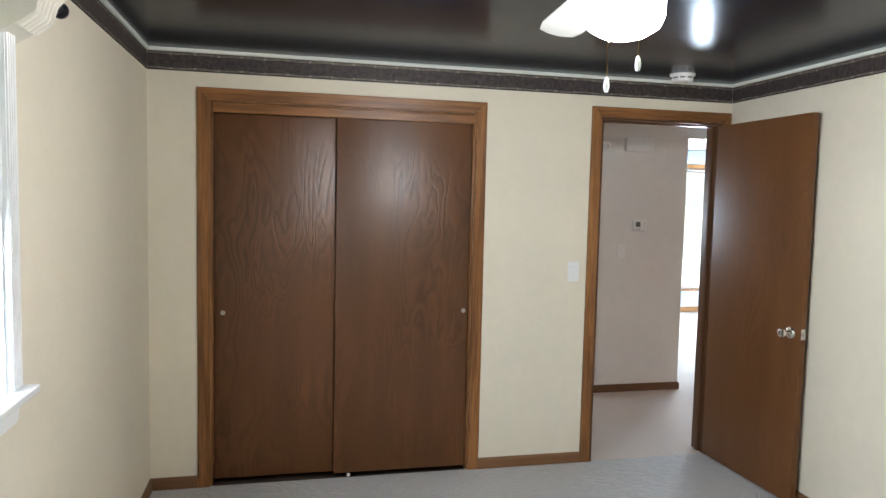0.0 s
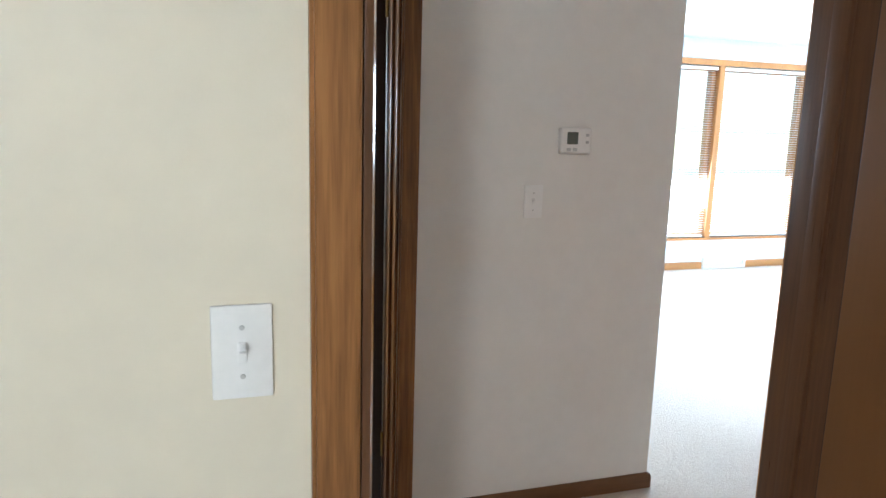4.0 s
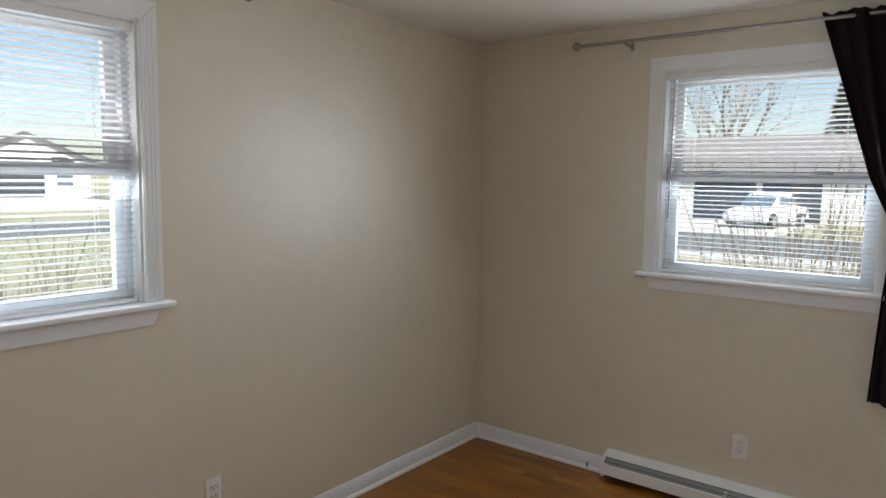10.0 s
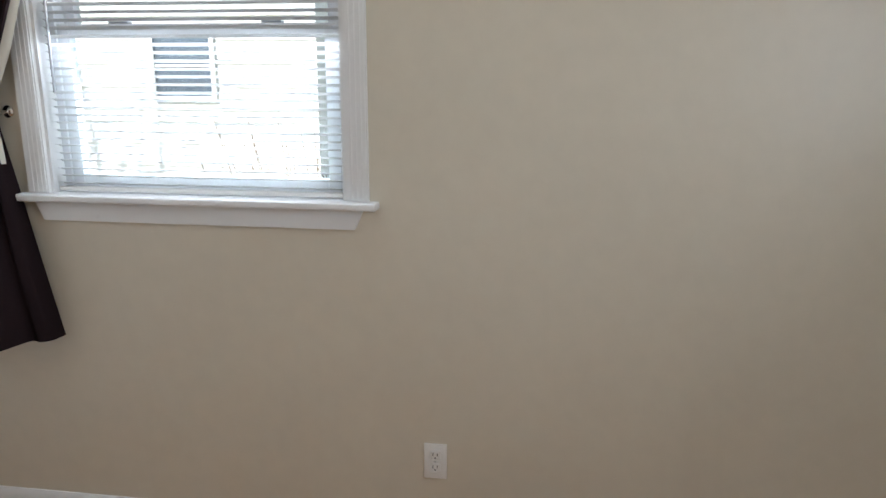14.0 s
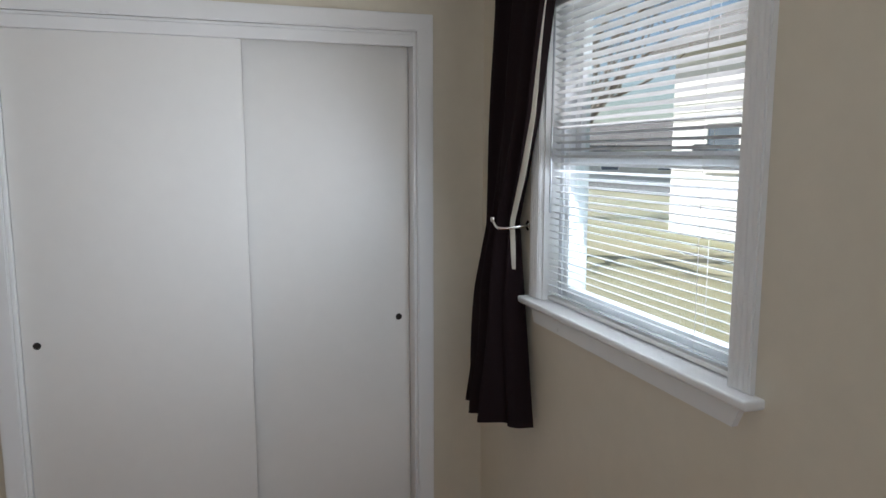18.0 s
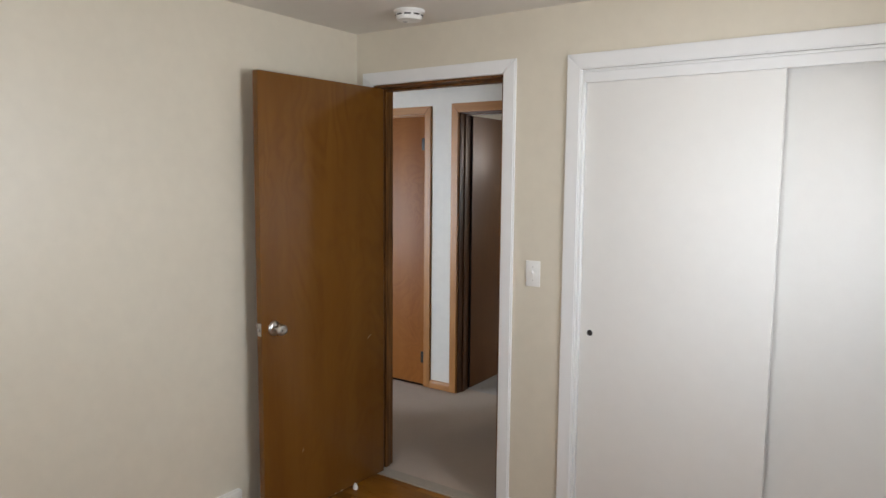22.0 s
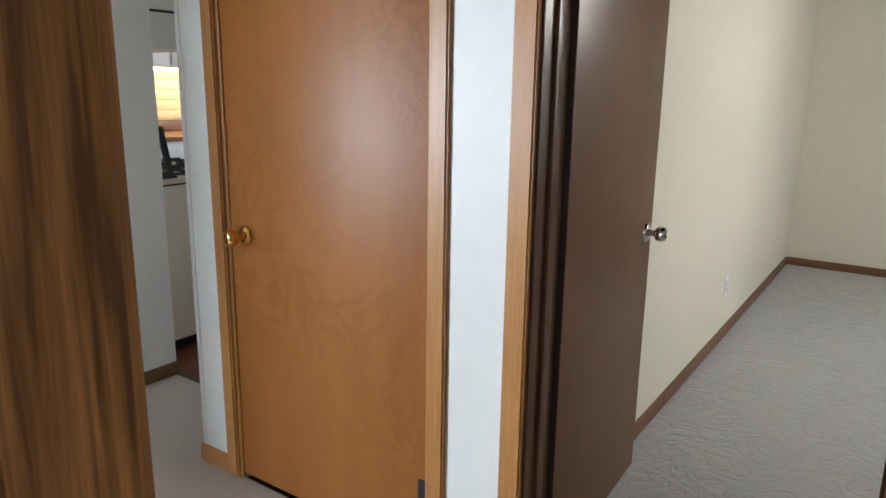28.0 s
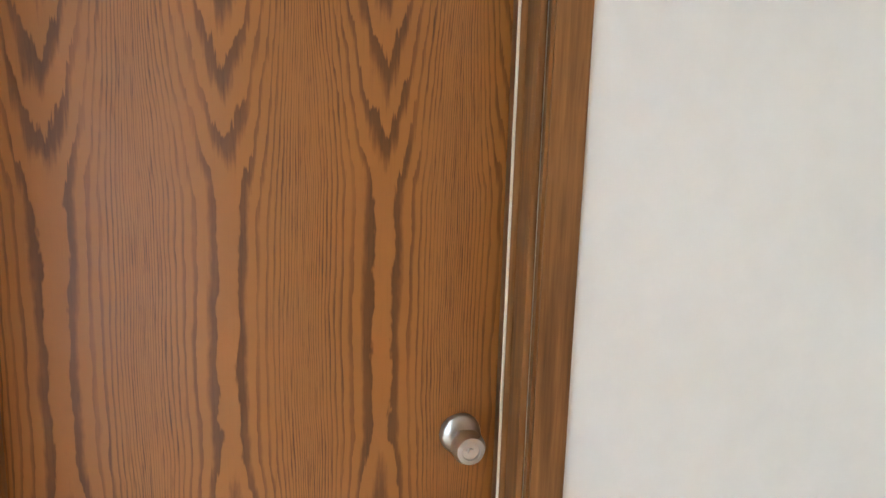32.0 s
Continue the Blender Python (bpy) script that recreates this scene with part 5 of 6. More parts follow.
# ---- living room window ----
lw = thing("window_4", "wide oak-framed picture window in two bays", "window", side("-y", LIV_N)[0], kind="structure")
for outline in ([(-5.89, 0.33), (-5.83, 0.33), (-5.83, 2.11), (-5.89, 2.05)], [(-8.11, 0.33), (-8.05, 0.33), (-8.05, 2.05), (-8.11, 2.11)], [(-8.11, 2.11), (-8.05, 2.05), (-5.89, 2.05), (-5.83, 2.11)]):
    part("casing", extruded(outline, 0.016, "y"), OAK_LIGHT, lw, smooth=False)
part("window_sill", boxed(-8.13, -5.81, -0.10, 0.03, 0.305, 0.33, 0.005), OAK_LIGHT_X, lw)
for u0, u1 in ((-8.05, -7.0), (-6.94, -5.89)):
    for args in ((u0, u0 + 0.05, 0.33, 2.05), (u1 - 0.05, u1, 0.33, 2.05), (u0 + 0.05, u1 - 0.05, 0.33, 0.38), (u0 + 0.05, u1 - 0.05, 2.0, 2.05)):
        part("window_frame", boxed(args[0], args[1], -0.12, -0.05, args[2], args[3], 0.003), OAK_LIGHT, lw)
    pane = part("pane", boxed(u0 + 0.048, u1 - 0.048, -0.088, -0.083, 0.378, 2.002), GLASS, lw, smooth=False)
    pane.visible_shadow = False
part("mullion", boxed(-7.0, -6.94, -0.13, 0.008, 0.33, 2.05, 0.003), OAK_LIGHT, lw)
for a0, a1 in ((5.89, 6.94), (7.0, 8.05)):
    blind("lowered white blind with open slats in the wide window", "-y", LIV_N, a0, a1, 0.33, 2.05, 0.024, 4, 1, 0.02, 0.7)

# kitchen window out of sight at the end of the kitchen, added to let light in
kp = part("pane", boxed(5.4, 6.8, -4.462, -4.458, 1.05, 2.05), GLASS, tagged(new("added_kitchen_window"), "unseen kitchen window pane added for its light", "window", "", "structure"), smooth=False)
kp.visible_shadow = False

# ---- kitchen ----
rows_bm = bmesh.new()
for i in range(42):
    x = KIT_W + 0.001 + i * 0.0945
    y = -4.395
    while y < KIT_N - 0.01:
        ln = random.uniform(0.5, 1.1)
        add_box(rows_bm, x, x + 0.0932, y, min(y + ln - 0.0012, KIT_N - 0.004), -0.018, -0.003)
        y += ln
structure("floor_kitchen", rows_bm, KITCHEN_FLOOR, "red-brown kitchen floor boards")
structure("threshold_kitchen", boxed(KIT_W, OAK_X, KIT_N - 0.02, KIT_N + 0.012, -0.004, 0.005, 0.003), plain("dark_metal_strip", (0.12, 0.09, 0.07), 0.4, 0.6), "dark metal strip between carpet and kitchen floor")

st = thing("gas_cooker", "almond enamel gas cooker with black iron grates", "cooker", pose(5.52, -0.36, 0))
part("body", boxed(0.0, 0.75, -0.63, -0.02, 0.05, 0.865, 0.006), STOVE_ENAMEL, st)
part("plinth", boxed(0.03, 0.72, -0.58, -0.04, 0.0, 0.05), IRON, st)
part("seam", boxed(-0.0008, 0.7508, -0.632, -0.02, 0.866, 0.871), GREY_SLOT, st)
part("cooktop", boxed(-0.004, 0.754, -0.645, -0.015, 0.872, 0.905, 0.010, 3), STOVE_ENAMEL, st)
part("backguard", extruded([(-0.005, 0.905), (-0.125, 0.905), (-0.075, 1.10), (-0.055, 1.16), (-0.005, 1.16)], 0.75, "x"), plain("pale_grey_glass", (0.42, 0.43, 0.45), 0.15), st, "pale grey sloping backguard")
part("side_trim", extruded([(-0.082, 1.165), (-0.050, 1.165), (-0.098, 0.945), (-0.030, 0.925), (-0.030, 0.9055), (-0.150, 0.9055), (-0.128, 0.925)], 0.020, "x"), IRON, st, "black end trim of the backguard").location = (-0.0205, -0.035, 0)
for k in range(3):
    part("backguard_knob", moved(turned([(0.016, 0), (0.014, 0.018)], 14), pose(0.10 + 0.15 * k, -0.100, 1.03, 75)), IRON, st)
part("oven_door", boxed(0.02, 0.73, -0.655, -0.632, 0.22, 0.76, 0.006), STOVE_ENAMEL, st)
part("oven_handle", tube([(0.08, -0.69, 0.72), (0.67, -0.69, 0.72)], 0.011, 10), CHROME, st)
for gx in (0.20, 0.55):
    for gy in (-0.48, -0.21):
        grate = joined(*[tube([(gx + 0.14 * math.cos(a), gy + 0.12 * math.sin(a), 0.912), (gx + 0.13 * math.cos(a), gy + 0.11 * math.sin(a), 0.936), (gx + 0.03 * math.cos(a), gy + 0.03 * math.sin(a), 0.938)], 0.006, 6) for a in [math.pi / 4 * k for k in range(8)]],
                       tube([(gx - 0.15, gy - 0.125, 0.914), (gx + 0.15, gy - 0.125, 0.914), (gx + 0.15, gy + 0.125, 0.914), (gx - 0.15, gy + 0.125, 0.914), (gx - 0.15, gy - 0.125, 0.914)], 0.007, 6))
        part("grate", grate, IRON, st, "black cast-iron grate")
        part("burner", turned([(0.045, 0.905), (0.045, 0.918), (0.03, 0.926)], 20), IRON, st).location = (gx, gy, 0)
for k in range(4):
    part("control_knob", moved(turned([(0.018, 0), (0.016, 0.02)], 16), pose(0.12 + 0.17 * k, -0.632, 0.815, 90)), IRON, st)

hd = thing("range_hood", "off-white range hood with a curved front", "range hood", pose(5.52, KIT_N - 0.003, 0.09))
HOOD = plain("hood_enamel", (0.70, 0.68, 0.63), 0.3)
part("shell", extruded([(0.0, 1.45), (-0.463, 1.45), (-0.463, 1.482), (-0.430, 1.490), (-0.400, 1.505), (-0.375, 1.525), (-0.358, 1.548), (-0.350, 1.575), (-0.347, 1.61), (0.0, 1.61)], 0.75, "x"), HOOD, hd, smooth=False)
part("lip", boxed(-0.003, 0.753, -0.468, -0.002, 1.441, 1.4495, 0.002), plain("hood_lip", (0.72, 0.70, 0.65), 0.3), hd)


def cabinet(label, m, wide, deep, z0, z1, doors, drawer=0.0, group=""):
    c = thing("kitchen_cabinet", label, "kitchen cabinet", m, group)
    WHITE = bpy.data.materials["white_satin_door_paint"]
    part("body", boxed(0, wide, 0, deep, z0, z1, 0.002), WHITE, c)
    w = wide / doors
    for k in range(doors):
        top = z1 - 0.02
        if drawer:
            d = part("drawer", boxed(k * w + 0.015, (k + 1) * w - 0.015, -0.018, -0.001, top - drawer, top, 0.005), WHITE, c)
            part("drawer_knob", moved(turned([(0.006, 0), (0.006, 0.012), (0.014, 0.018), (0.012, 0.026)], 14), pose((k + 0.5) * w, -0.018, top - drawer / 2, 90)), SATIN, d)
            top -= drawer + 0.02
        d = part("cabinet_door", boxed(k * w + 0.015, (k + 1) * w - 0.015, -0.018, -0.001, z0 + (0.10 if z0 < 0.1 else 0.02), top, 0.005), WHITE, c)
        part("hinge", boxed((k + 1) * w - 0.022, (k + 1) * w - 0.012, -0.021, -0.017, top - 0.10, top - 0.06, 0.001), IRON, d)
    return c


# base cabinets along the far kitchen wall face west
for y in (-1.64, -2.32):
    cabinet("white base cabinet with drawer under the brown worktop", pose(7.82, y, 0, 0, 0, -90), 0.68, 0.62, 0.0, 0.885, 1, 0.15, "kitchen base cabinets")
WORKTOP = wooden("brown_laminate_worktop", (0.30, 0.165, 0.085), (0.16, 0.08, 0.04), "y", 0.3, 60, 20)
wt = thing("worktop", "brown laminate worktop with upstand on white cabinets", "worktop")
part("top", boxed(7.785, 8.495, -3.045, -1.62, 0.885, 0.925, 0.008, 3), WORKTOP, wt)
part("upstand", boxed(8.47, 8.496, -3.08, -1.66, 0.925, 1.03, 0.006), WORKTOP, wt)
for y in (-1.69, -2.36):
    cabinet("white wall cabinet over the lit backsplash", pose(8.15, y, 0, 0, 0, -90), 0.67, 0.34, 1.52, 2.22, 1, 0, "kitchen wall cabinets")
part("top_seam", boxed(-0.002, 0.752, -0.343, -0.002, 1.6105, 1.620), IRON, hd)
cabinet("off-white cabinet above the range hood", pose(5.52, KIT_N - 0.34, 0), 0.75, 0.335, 1.713, 2.22, 2)
bs = thing("backsplash", "yellow-lit pale boarded backsplash behind the worktop", "backsplash", kind="structure")
TILE = painted("pale_yellow_board_paint", (0.68, 0.60, 0.40), 0.3, 0.05, 60, 0.08)
for i in range(5):
    part("board", boxed(8.486, 8.497, -3.075, -1.68, 1.033 + i * 0.096, 1.033 + i * 0.096 + 0.092, 0.003), TILE, bs)
for y in (-3.15, -1.678):
    part("stile", boxed(8.482, 8.497, y, y + 0.073, 1.033, 1.512, 0.003), TILE, bs)
ul = thing("under_cabinet_lamp", "lit warm strip lamp under the wall cabinet", "strip lamp")
part("tube", boxed(8.26, 8.32, -2.95, -1.79, 1.494, 1.517, 0.004), glowing("warm_strip_glow", (1.0, 0.72, 0.30), 6.0), ul)
part("holder", boxed(8.24, 8.34, -2.99, -1.75, 1.5172, 1.5198), WHITE_PLASTIC, ul)
cord = thing("hanging_cord", "thin white cord hanging on the kitchen wall", "cord")
part("lead", tube([(8.493, -3.185, 1.52), (8.491, -3.172, 1.32), (8.480, -3.125, 1.12), (8.478, -3.095, 0.93)], 0.004, 6), WHITE_PLASTIC, cord)
structure("wall_corner_bead", boxed(KIT_W - 0.016, KIT_W + 0.004, HALL_S - 0.012, HALL_S + 0.004, 0.063, TOP, 0.003), HALL_WHITE, "rounded plaster corner bead")


# ---- outdoors ----
GROUND = -0.42
grass, nt, b = nodes_of("dry_spring_lawn", 0.95)
v = coords(nt)
f = calc(nt, "ADD", calc(nt, "MULTIPLY", noise_of(nt, v, 0.35, 4), 0.6), calc(nt, "MULTIPLY", noise_of(nt, v, 9, 5), 0.4))
nt.links.new(ramp(nt, f, (0.3, (0.19, 0.20, 0.10)), (0.5, (0.28, 0.26, 0.15)), (0.7, (0.36, 0.32, 0.21))), b.inputs["Base Color"])
bump(nt, b, noise_of(nt, v, 60, 4), 0.8, 0.03)
structure("ground", boxed(-400, 400, -400, 400, GROUND - 0.3, GROUND), grass, "dry spring lawn reaching to the horizon")
asphalt = plain("pale_grey_asphalt", (0.11, 0.11, 0.105), 0.9, 0, 0.2, 30)
concrete = plain("pale_concrete", (0.42, 0.40, 0.36), 0.9, 0, 0.12, 12)
structure("road_1", boxed(-300, 300, 21, 28, GROUND, GROUND + 0.02), asphalt, "grey asphalt street")
structure("road_2", boxed(-26.5, -19.5, -300, 20.9, GROUND, GROUND + 0.02), asphalt, "grey asphalt side street")
structure("pavement_1", boxed(-18.8, 300, 19.2, 20.6, GROUND, GROUND + 0.06), concrete, "pale concrete sidewalk")
structure("driveway", boxed(-10.2, -3.4, 28, 37.9, GROUND, GROUND + 0.03), concrete, "pale concrete driveway to the garage")
structure("foundation", boxed(B1W - 0.15, LIV_E + 0.10, -4.7, 5.24, GROUND - 0.1, -0.55), concrete, "concrete foundation")


def siding(name, colour):
    m, nt, b = nodes_of(name, 0.6)
    v = coords(nt)
    nt.links.new(ramp(nt, noise_of(nt, v, 3, 4), (0.3, shade(colour, 0.92)), (0.7, shade(colour, 1.03))), b.inputs["Base Color"])
    return m


SHINGLE = plain("grey_shingle", (0.17, 0.16, 0.155), 0.9, 0, 0.25, 14)
PANE_DARK = plain("dark_glazing", (0.09, 0.12, 0.16), 0.08)


def house(label, m, wide, deep, high, rise, paint, wins, doors=(), gable_front=False, eave=0.45):
    """A house with clapboards, roof and openings in its front (local -y). wins and doors: (x, z, w, h)."""
    h = thing("house", label, "house", m)
    body = part("wall", boxed(0, wide, 0.03, deep, 0, high), paint, h, smooth=False)
    n = int(high / 0.2)
    for k in range(n):
        part("clapboard", extruded([(0.03, 0.2 * k), (0.0, 0.2 * k + 0.01), (0.022, 0.2 * k + 0.2), (0.03, 0.2 * k + 0.2)], wide, "x"), paint, body, smooth=False)
    if gable_front:
        part("gable", extruded([(0, high), (wide, high), (wide / 2, high + rise)], deep, "y"), paint, h, smooth=False)
        for s in (0, 1):
            x0, x1 = (-eave, wide / 2) if s == 0 else (wide + eave, wide / 2)
            zb = high - rise * eave / (wide / 2)
            part("roof", joined(extruded([(x0, zb), (x1, high + rise), (x1, high + rise + 0.12), (x0, zb + 0.12)], deep + 2 * eave, "y")), SHINGLE, h, smooth=False).location = (0, -eave, 0.02)
    else:
        part("roof", extruded([(-eave, high - 0.05), (deep / 2, high + rise), (deep + eave, high - 0.05), (deep + eave, high + 0.07), (deep / 2, high + rise + 0.12), (-eave, high + 0.07)], wide + 2 * eave, "x"), SHINGLE, h, smooth=False).location = (-eave, 0, 0)
        for x in (0, wide):
            part("gable", extruded([(0.03, high), (deep, high), (deep / 2, high + rise)], 0.02, "x"), paint, h, smooth=False).location = (x - 0.01, 0, 0)
    for x, z, w, ht2 in wins:
        wn2 = part("window", joined(boxed(x - 0.07, x + w + 0.07, -0.05, 0.02, z - 0.07, z), boxed(x - 0.07, x + w + 0.07, -0.05, 0.02, z + ht2, z + ht2 + 0.07), boxed(x - 0.07, x, -0.05, 0.02, z, z + ht2), boxed(x + w, x + w + 0.07, -0.05, 0.02, z, z + ht2), boxed(x, x + w, -0.035, 0.01, z + ht2 / 2 - 0.02, z + ht2 / 2 + 0.02)), WHITE_TRIM, h, smooth=False)
        part("pane", boxed(x, x + w, -0.02, 0.0, z, z + ht2), PANE_DARK, wn2, smooth=False)
    for x, z, w, ht2 in doors:
        part("garage_door", joined(*[boxed(x, x + w, -0.02, 0.0, z + ht2 * k / 4, z + ht2 * (k + 1) / 4 - 0.02) for k in range(4)]), plain("dark_blue_door", (0.035, 0.04, 0.055), 0.5), h, smooth=False)
    return h


house("white clapboard neighbour house with small windows", pose(-10, -11, GROUND, 0, 0, 90), 10.7, 4.2, 4.5, 1.2, siding("white_siding", (0.78, 0.775, 0.76)), [(7.75, 1.65, 1.05, 1.05), (4.35, 1.65, 1.05, 1.05), (1.4, 1.65, 1.05, 1.05)])
house("pale house with a wide dark garage across the street", pose(-15.5, 38.2, GROUND), 19, 9, 2.35, 2.0, siding("pale_siding", (0.62, 0.60, 0.56)), [(13.6, 0.9, 1.2, 1.1)], [(6.0, 0.05, 3.0, 2.05), (9.3, 0.05, 2.6, 2.05)])
house("grey gabled house with a dark garage", pose(-55.3, 19.6, GROUND, 0, 0, 68), 8.5, 9, 2.9, 1.9, siding("grey_siding", (0.55, 0.55, 0.54)), [(6.2, 0.9, 1.1, 1.1)], [(0.8, 0.05, 4.6, 2.1)], True)
house("white ranch house with a row of windows", pose(-58, 1.5, GROUND, 0, 0, 82), 13, 9, 2.6, 1.7, siding("white_siding_2", (0.72, 0.71, 0.67)), [(2.0, 0.9, 0.9, 1.2), (3.4, 0.9, 0.9, 1.2), (6.0, 0.9, 1.2, 1.2), (9.0, 0.9, 1.2, 1.2)])
house("pale house at the end of the back lawns", pose(-24, -42, GROUND, 0, 0, 150), 13, 9, 2.6, 1.8, siding("cream_siding", (0.66, 0.63, 0.56)), [(2.0, 0.9, 1.2, 1.2), (6.0, 0.9, 1.2, 1.2), (9.6, 0.9, 1.2, 1.2)])


def parked_car(label, m, paint, pickup=False):
    c = thing("car", label, "car", m)
    P = plain("car_paint_" + str(round(paint[0] * 100)), paint, 0.18, 0.1)
    low = [(0.0, 0.35), (0.05, 0.62), (0.55, 0.78), (1.25, 0.86), (3.55, 0.90), (4.25, 0.82), (4.42, 0.60), (4.42, 0.32), (3.9, 0.24), (0.4, 0.24)]
    if pickup:
        low = [(x * 1.18, z * 1.06) for x, z in low]
    bm = extruded(low, 1.74, "y")
    bmesh.ops.bevel(bm, geom=list(bm.edges), offset=0.05, segments=2, affect="EDGES")
    part("body", bm, P, c)
    cabin = [(1.15, 0.86), (1.80, 1.36), (2.2, 1.44), (3.0, 1.43), (3.75, 0.90)]
    if pickup:
        cabin = [(1.35, 0.90), (1.85, 1.58), (2.15, 1.66), (2.85, 1.66), (3.05, 0.93)]
    bm = extruded(cabin, 1.44, "y")
    bmesh.ops.bevel(bm, geom=list(bm.edges), offset=0.06, segments=2, affect="EDGES")
    part("roof", moved(bm, pose(0, 0.15, 0)), P, c)
    part("side_windows", boxed(1.85 if pickup else 1.75, 2.80 if pickup else 3.35, 0.140, 1.600, 1.08 if pickup else 0.95, 1.52 if pickup else 1.32, 0.04), PANE_DARK, c)
    if pickup:
        part("side_stripe", boxed(0.3, 5.0, -0.006, 1.746, 0.36, 0.56, 0.02), WHITE_PLASTIC, c)
        part("load_bed", boxed(3.2, 5.1, 0.10, 1.64, 0.95, 0.985, 0.01), IRON, c)
    else:
        part("windscreen", extruded([(1.18, 0.90), (1.78, 1.345), (1.74, 1.36), (1.13, 0.91)], 1.3, "y"), PANE_DARK, c).location = (0, 0.22, 0)
        part("rear_window", extruded([(3.10, 1.39), (3.72, 0.93), (3.76, 0.95), (3.14, 1.41)], 1.3, "y"), PANE_DARK, c).location = (0, 0.22, 0)
    for x in (0.95, 4.15) if pickup else (0.85, 3.55):
        for y in (0.0, 1.74):
            wl = part("wheel", moved(turned([(0.30, -0.10), (0.32, -0.07), (0.32, 0.07), (0.30, 0.10)], 24), pose(x, y, 0.32, 90)), IRON, c)
            part("rim", moved(turned([(0.19, -0.104), (0.19, 0.104)], 20), pose(x, y, 0.32, 90)), SATIN, wl)
    for y in (0.12, 1.38):
        part("tail_light", boxed(5.19 if pickup else 4.40, 5.23 if pickup else 4.435, y, y + 0.24, 0.62, 0.80, 0.02), plain("red_lens", (0.35, 0.02, 0.02), 0.2), c)
        part("headlight", boxed(0.02, 0.10, y, y + 0.24, 0.56, 0.68, 0.02), WHITE_PLASTIC, c)


parked_car("white car parked before the garage", pose(-4.6, 31.6, GROUND + 0.03, 0, 0, 78), (0.75, 0.76, 0.78))
parked_car("teal pickup truck parked before the grey garage", pose(-47.5, 18.6, GROUND, 0, 0, -78), (0.02, 0.20, 0.19), True)
parked_car("red car parked across the side street", pose(-47.5, 9.2, GROUND, 0, 0, -86), (0.45, 0.03, 0.035))
structure("driveway_2", boxed(-54, -34, 10.5, 26, GROUND, GROUND + 0.03), concrete, "pale concrete driveway by the grey garage")

BARK = plain("grey_brown_bark", (0.22, 0.18, 0.14), 0.9, 0, 0.3, 25)
TWIG = plain("brown_twig", (0.20, 0.16, 0.12), 0.85, 0, 0.2)


def bare_tree(label, place, height, seed, spread=0.55, bark=None):
    t = thing("tree", label, "tree", Matrix.Translation(place))
    rnd = random.Random(seed)
    trunk_pts = [Vector((rnd.uniform(-0.03, 0.03) * i, rnd.uniform(-0.03, 0.03) * i, height * 0.42 * i / 5)) for i in range(6)]
    part("trunk", tube(trunk_pts, height * 0.022, 10, 0.7), bark or BARK, t)
    limbs, twigs = bmesh.new(), bmesh.new()

    def grow(start, way, length, rad, level):
        pts, p, d = [start], start, way.normalized()
        for _ in range(4):
            d = (d + Vector((rnd.uniform(-1, 1), rnd.uniform(-1, 1), rnd.uniform(-0.35, 0.7))) * 0.18).normalized()
            p = p + d * length / 4
            pts.append(p)
        piece = tube(pts, rad, 6 if level < 2 else 4, 0.5)
        me = bpy.data.meshes.new("piece")
        piece.to_mesh(me)
        piece.free()
        (limbs if level < 2 else twigs).from_mesh(me)
        bpy.data.meshes.remove(me)
        if level < 3:
            for k in range(4 if level < 2 else 3):
                q = pts[1 + k % 4]
                nd = (d + Vector((rnd.uniform(-1, 1), rnd.uniform(-1, 1), rnd.uniform(-0.4, 0.8))) * spread * 1.5).normalized()
                grow(q, nd, length * rnd.uniform(0.5, 0.75), rad * 0.5, level + 1)

    for k in range(6):
        a = k * 2.4 + rnd.uniform(-0.4, 0.4)
        grow(trunk_pts[2 + k % 4], Vector((math.cos(a) * spread, math.sin(a) * spread, rnd.uniform(0.5, 1.0))), height * rnd.uniform(0.3, 0.42), height * 0.010, 0)
    part("limbs", limbs, bark or BARK, t)
    tagged(part("crown", twigs, TWIG, t), kind="stuff")
    return t


bare_tree("bare leafless tree on the back lawn", (-5.2, -8.5, GROUND), 8.5, 4)
bare_tree("bare leafless tree beside the street", (-22.8, -2.2, GROUND), 8.0, 9)
bare_tree("tall bare tree behind the gabled house", (-64, 15, GROUND), 11, 12)
bare_tree("tall bare tree behind the garage", (-11, 49, GROUND), 12, 14)
bare_tree("bare tree by the neighbour's far lawn", (-9.5, -16.5, GROUND), 9.5, 21)


def evergreen(label, place, height, seed):
    t = thing("evergreen_tree", label, "tree", Matrix.Translation(place))
    part("trunk", turned([(height * 0.022, 0), (height * 0.008, height * 0.95)], 8), BARK, t)
    rnd = random.Random(seed)
    bm = bmesh.new()
    for _ in range(1500):
        k = rnd.random() ** 0.8
        z = height * (0.12 + 0.86 * k)
        r = height * 0.22 * (1 - k) * rnd.uniform(0.25, 1.1) + 0.05
        a = rnd.uniform(0, 6.283)
        c = Vector((r * math.cos(a), r * math.sin(a), z))
        out = Vector((math.cos(a), math.sin(a), -0.35)) * height * 0.035
        acr = Vector((-math.sin(a), math.cos(a), rnd.uniform(-0.4, 0.4))) * height * 0.018
        vs = [bm.verts.new(p) for p in (c - out * 0.4, c + acr, c + out, c - acr)]
        bm.faces.new(vs)
    tagged(part("crown", bm, plain("needle_green", (0.035, 0.065, 0.03), 0.8, 0, 0.4), t, smooth=False), kind="stuff")


evergreen("dark evergreen tree behind the garage roof", (-4.6, 50.0, GROUND), 8.5, 3)
evergreen("dark evergreen tree behind the garage house", (-0.5, 51, GROUND), 10.5, 5)
evergreen("dark evergreen tree far behind the roofs", (-16, 52, GROUND), 8.5, 6)


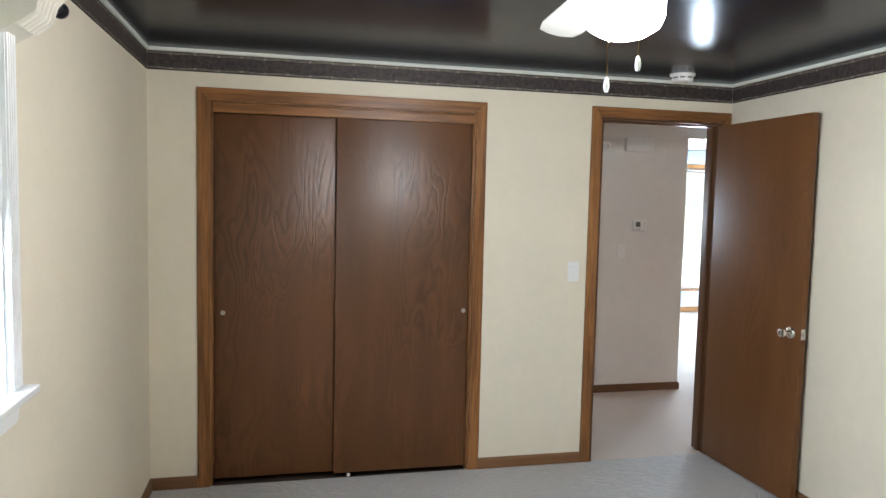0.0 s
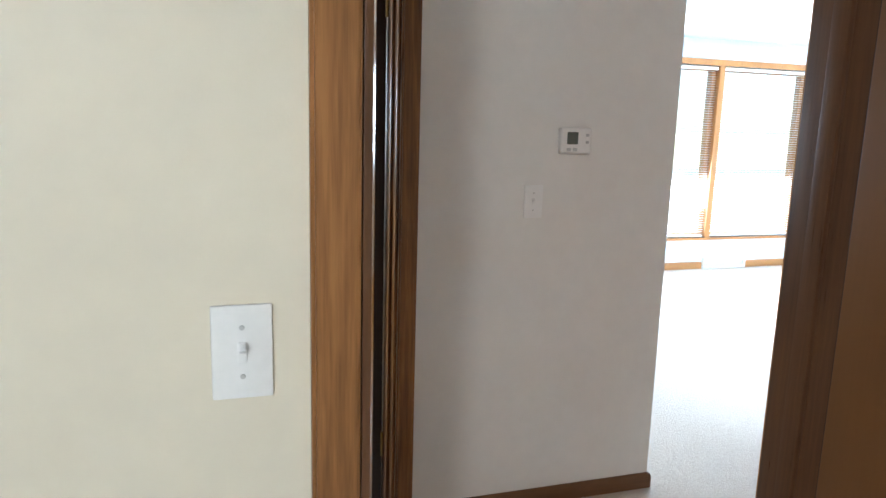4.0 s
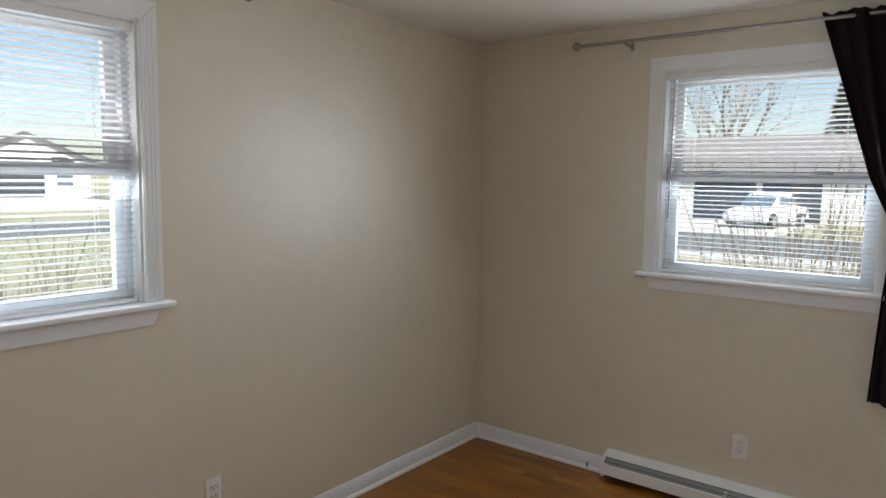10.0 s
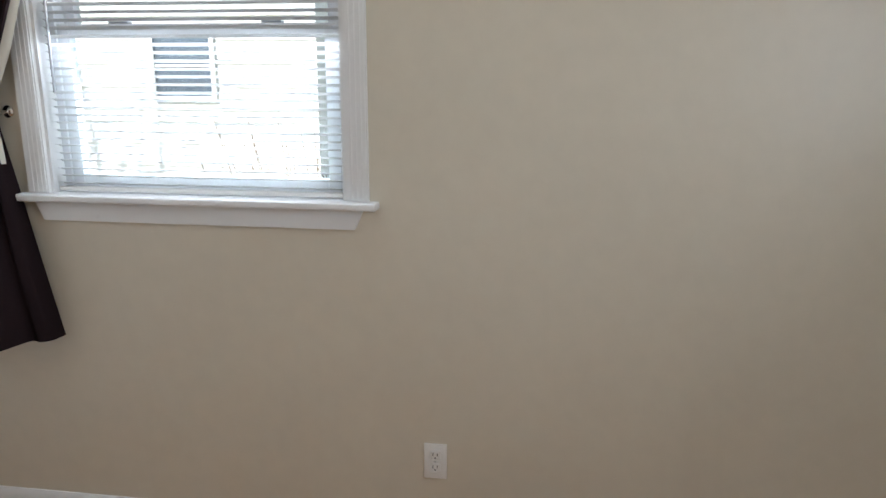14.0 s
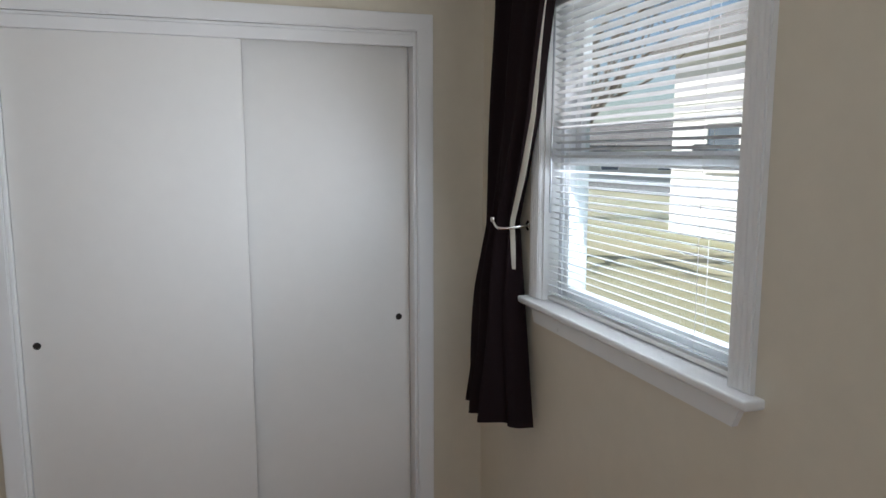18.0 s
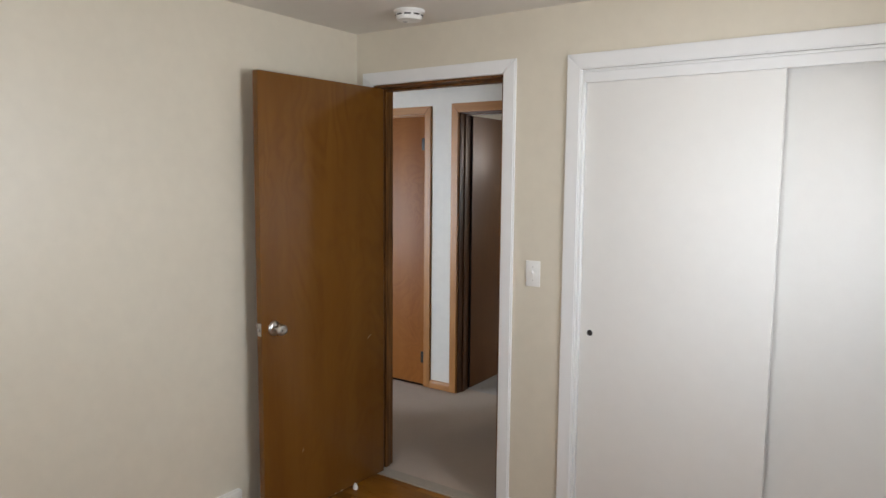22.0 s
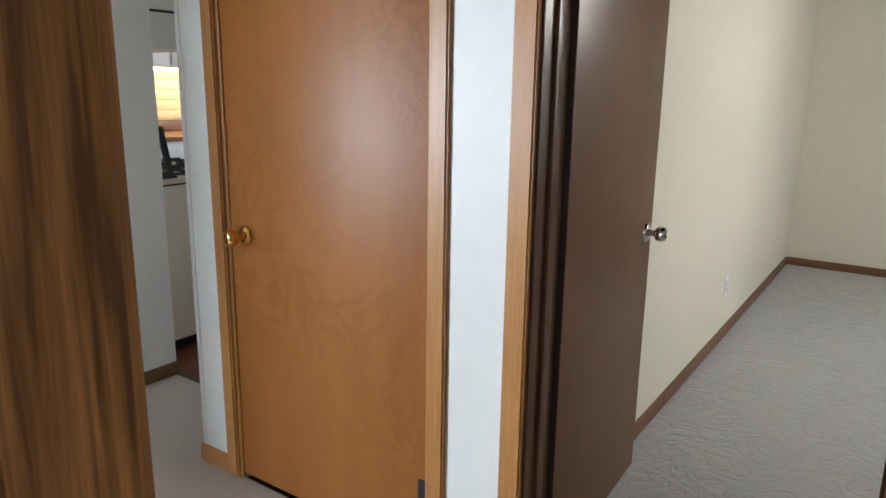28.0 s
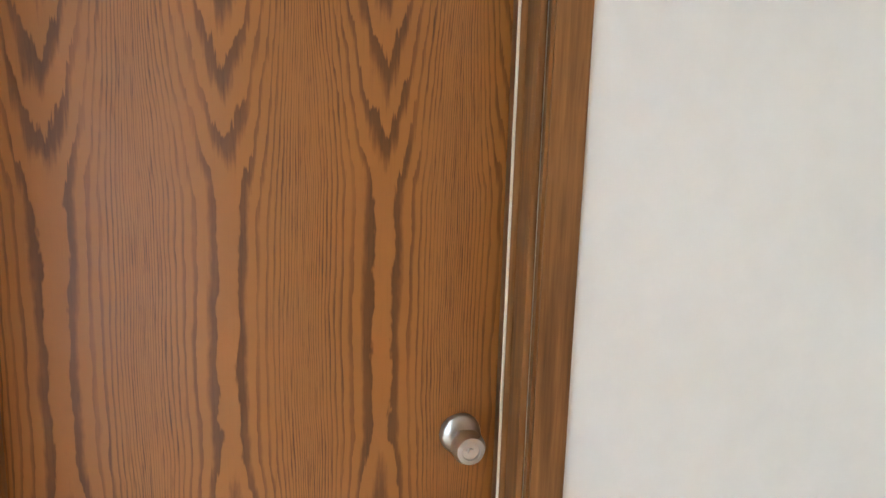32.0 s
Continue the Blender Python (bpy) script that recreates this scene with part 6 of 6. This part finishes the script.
def shrub(label, place, height, stems, seed, colour=None, width=0.8, depth=0.4):
    s = thing("shrub", label, "shrub", Matrix.Translation(place))
    rnd = random.Random(seed)
    bm = bmesh.new()
    for _ in range(stems):
        x, y = rnd.uniform(-width, width) * 0.6, rnd.uniform(-depth, depth) * 0.6
        lean = Vector((x * 0.5 + rnd.uniform(-0.25, 0.25), y * 0.5 + rnd.uniform(-0.2, 0.2), 1.0))
        h = height * rnd.uniform(0.5, 1.0)
        pts = [Vector((x, y, 0)) + lean * h * k / 4 + Vector((rnd.uniform(-0.03, 0.03), rnd.uniform(-0.03, 0.03), 0)) for k in range(5)]
        piece = tube(pts, 0.009, 4, 0.4)
        for q in pts[2:4]:
            d = Vector((rnd.uniform(-1, 1), rnd.uniform(-1, 1), 0.8)).normalized() * h * 0.22
            piece = joined(piece, tube([q, q + d], 0.003, 3, 0.5))
        me = bpy.data.meshes.new("piece")
        piece.to_mesh(me)
        piece.free()
        bm.from_mesh(me)
        bpy.data.meshes.remove(me)
    tagged(part("stems", bm, colour or TWIG, s), kind="stuff")


TAN = plain("tan_stems", (0.15, 0.105, 0.065), 0.85, 0, 0.25)
shrub("bare tan shrub outside the window", (1.22, 7.9, GROUND), 2.25, 70, 1, TAN, 0.62)
shrub("bare thin shrub outside the window", (0.45, 8.2, GROUND), 1.9, 12, 2, TAN, 0.5)
for k, (x, y) in enumerate(((-2.8, 5.2), (-3.0, 4.2), (-3.1, 3.2), (-3.0, 2.2))):
    shrub("bare clipped hedge shrub outside the window", (x, y, GROUND), 1.68, 60, 30 + k, None, 0.6, 0.9)


def bush(label, place, size, colour, seed):
    t = thing("bush", label, "bush", Matrix.Translation(place))
    rnd = random.Random(seed)
    bm = bmesh.new()
    for _ in range(420):
        d = Vector((rnd.gauss(0, 1), rnd.gauss(0, 1), rnd.gauss(0, 1))).normalized() * size * rnd.uniform(0.5, 1.0)
        c = Vector((d.x, d.y, abs(d.z) * 1.2 + 0.1))
        a, b2 = (Vector((rnd.gauss(0, 1), rnd.gauss(0, 1), rnd.gauss(0, 1))) * size * 0.10 for _ in range(2))
        bm.faces.new([bm.verts.new(p) for p in (c - a, c + b2, c + a, c - b2)])
    tagged(part("leaves", bm, plain("leaf_" + str(seed), colour, 0.7, 0, 0.35), t, smooth=False), kind="stuff")
    part("stem", turned([(0.05, 0.0), (0.03, size * 0.8)], 8), BARK, t)


bush("yellow-green clipped bush before the grey house", (-50.0, 13.2, GROUND), 1.3, (0.28, 0.27, 0.04), 41)
bush("dark green foundation bush", (-55.8, 5.0, GROUND), 0.8, (0.06, 0.09, 0.03), 42)
bush("dark green foundation bush", (-55.0, 11.8, GROUND), 0.8, (0.06, 0.09, 0.03), 43)


# ---- strip floor ----
def plank_mesh(length, wide=0.0565, thick=0.016, store={}):
    key = round(length, 2)
    if key not in store:
        bm = boxed(0, key - 0.0006, 0, wide - 0.0005, -thick, 0.0)
        top = [e for e in bm.edges if all(v.co.z > -0.001 for v in e.verts)]
        bmesh.ops.bevel(bm, geom=top, offset=0.0004, segments=1, affect="EDGES")
        me = bpy.data.meshes.new("plank")
        bm.to_mesh(me)
        bm.free()
        me.materials.append(PLANK)
        store[key] = me
    return store[key]


deck = structure("floor_wood", boxed(B2W, B2E, 1.456, B2N, -0.0198, -0.0175), SUBFLOOR, "amber oak strip floor with worn gloss")
rnd = random.Random(77)
y = B2S - 0.062
while y + 0.0565 < B2N + 0.03:
    x = B2W + 0.001
    end = B2E - 0.001
    first = True
    if y < B2S - 0.01:
        x, end = 2.001, 2.764
    while end - x > 0.02:
        ln = rnd.choice((0.45, 0.6, 0.75, 0.9, 1.05, 1.2, 1.4))
        if first and end - x > 2:
            ln = rnd.choice((0.25, 0.35, 0.5, 0.65, 0.8, 1.0))
        first = False
        if end - x - ln < 0.22:
            ln = math.floor((end - x) * 100) / 100
        p = new("plank", plank_mesh(ln))
        p.parent = deck
        p.location = (x, y, -0.0015 + rnd.uniform(-0.00008, 0.00008))
        p.rotation_euler = (rnd.uniform(-0.0008, 0.0008), 0, 0)
        x += round(ln, 2)
    y += 0.0565
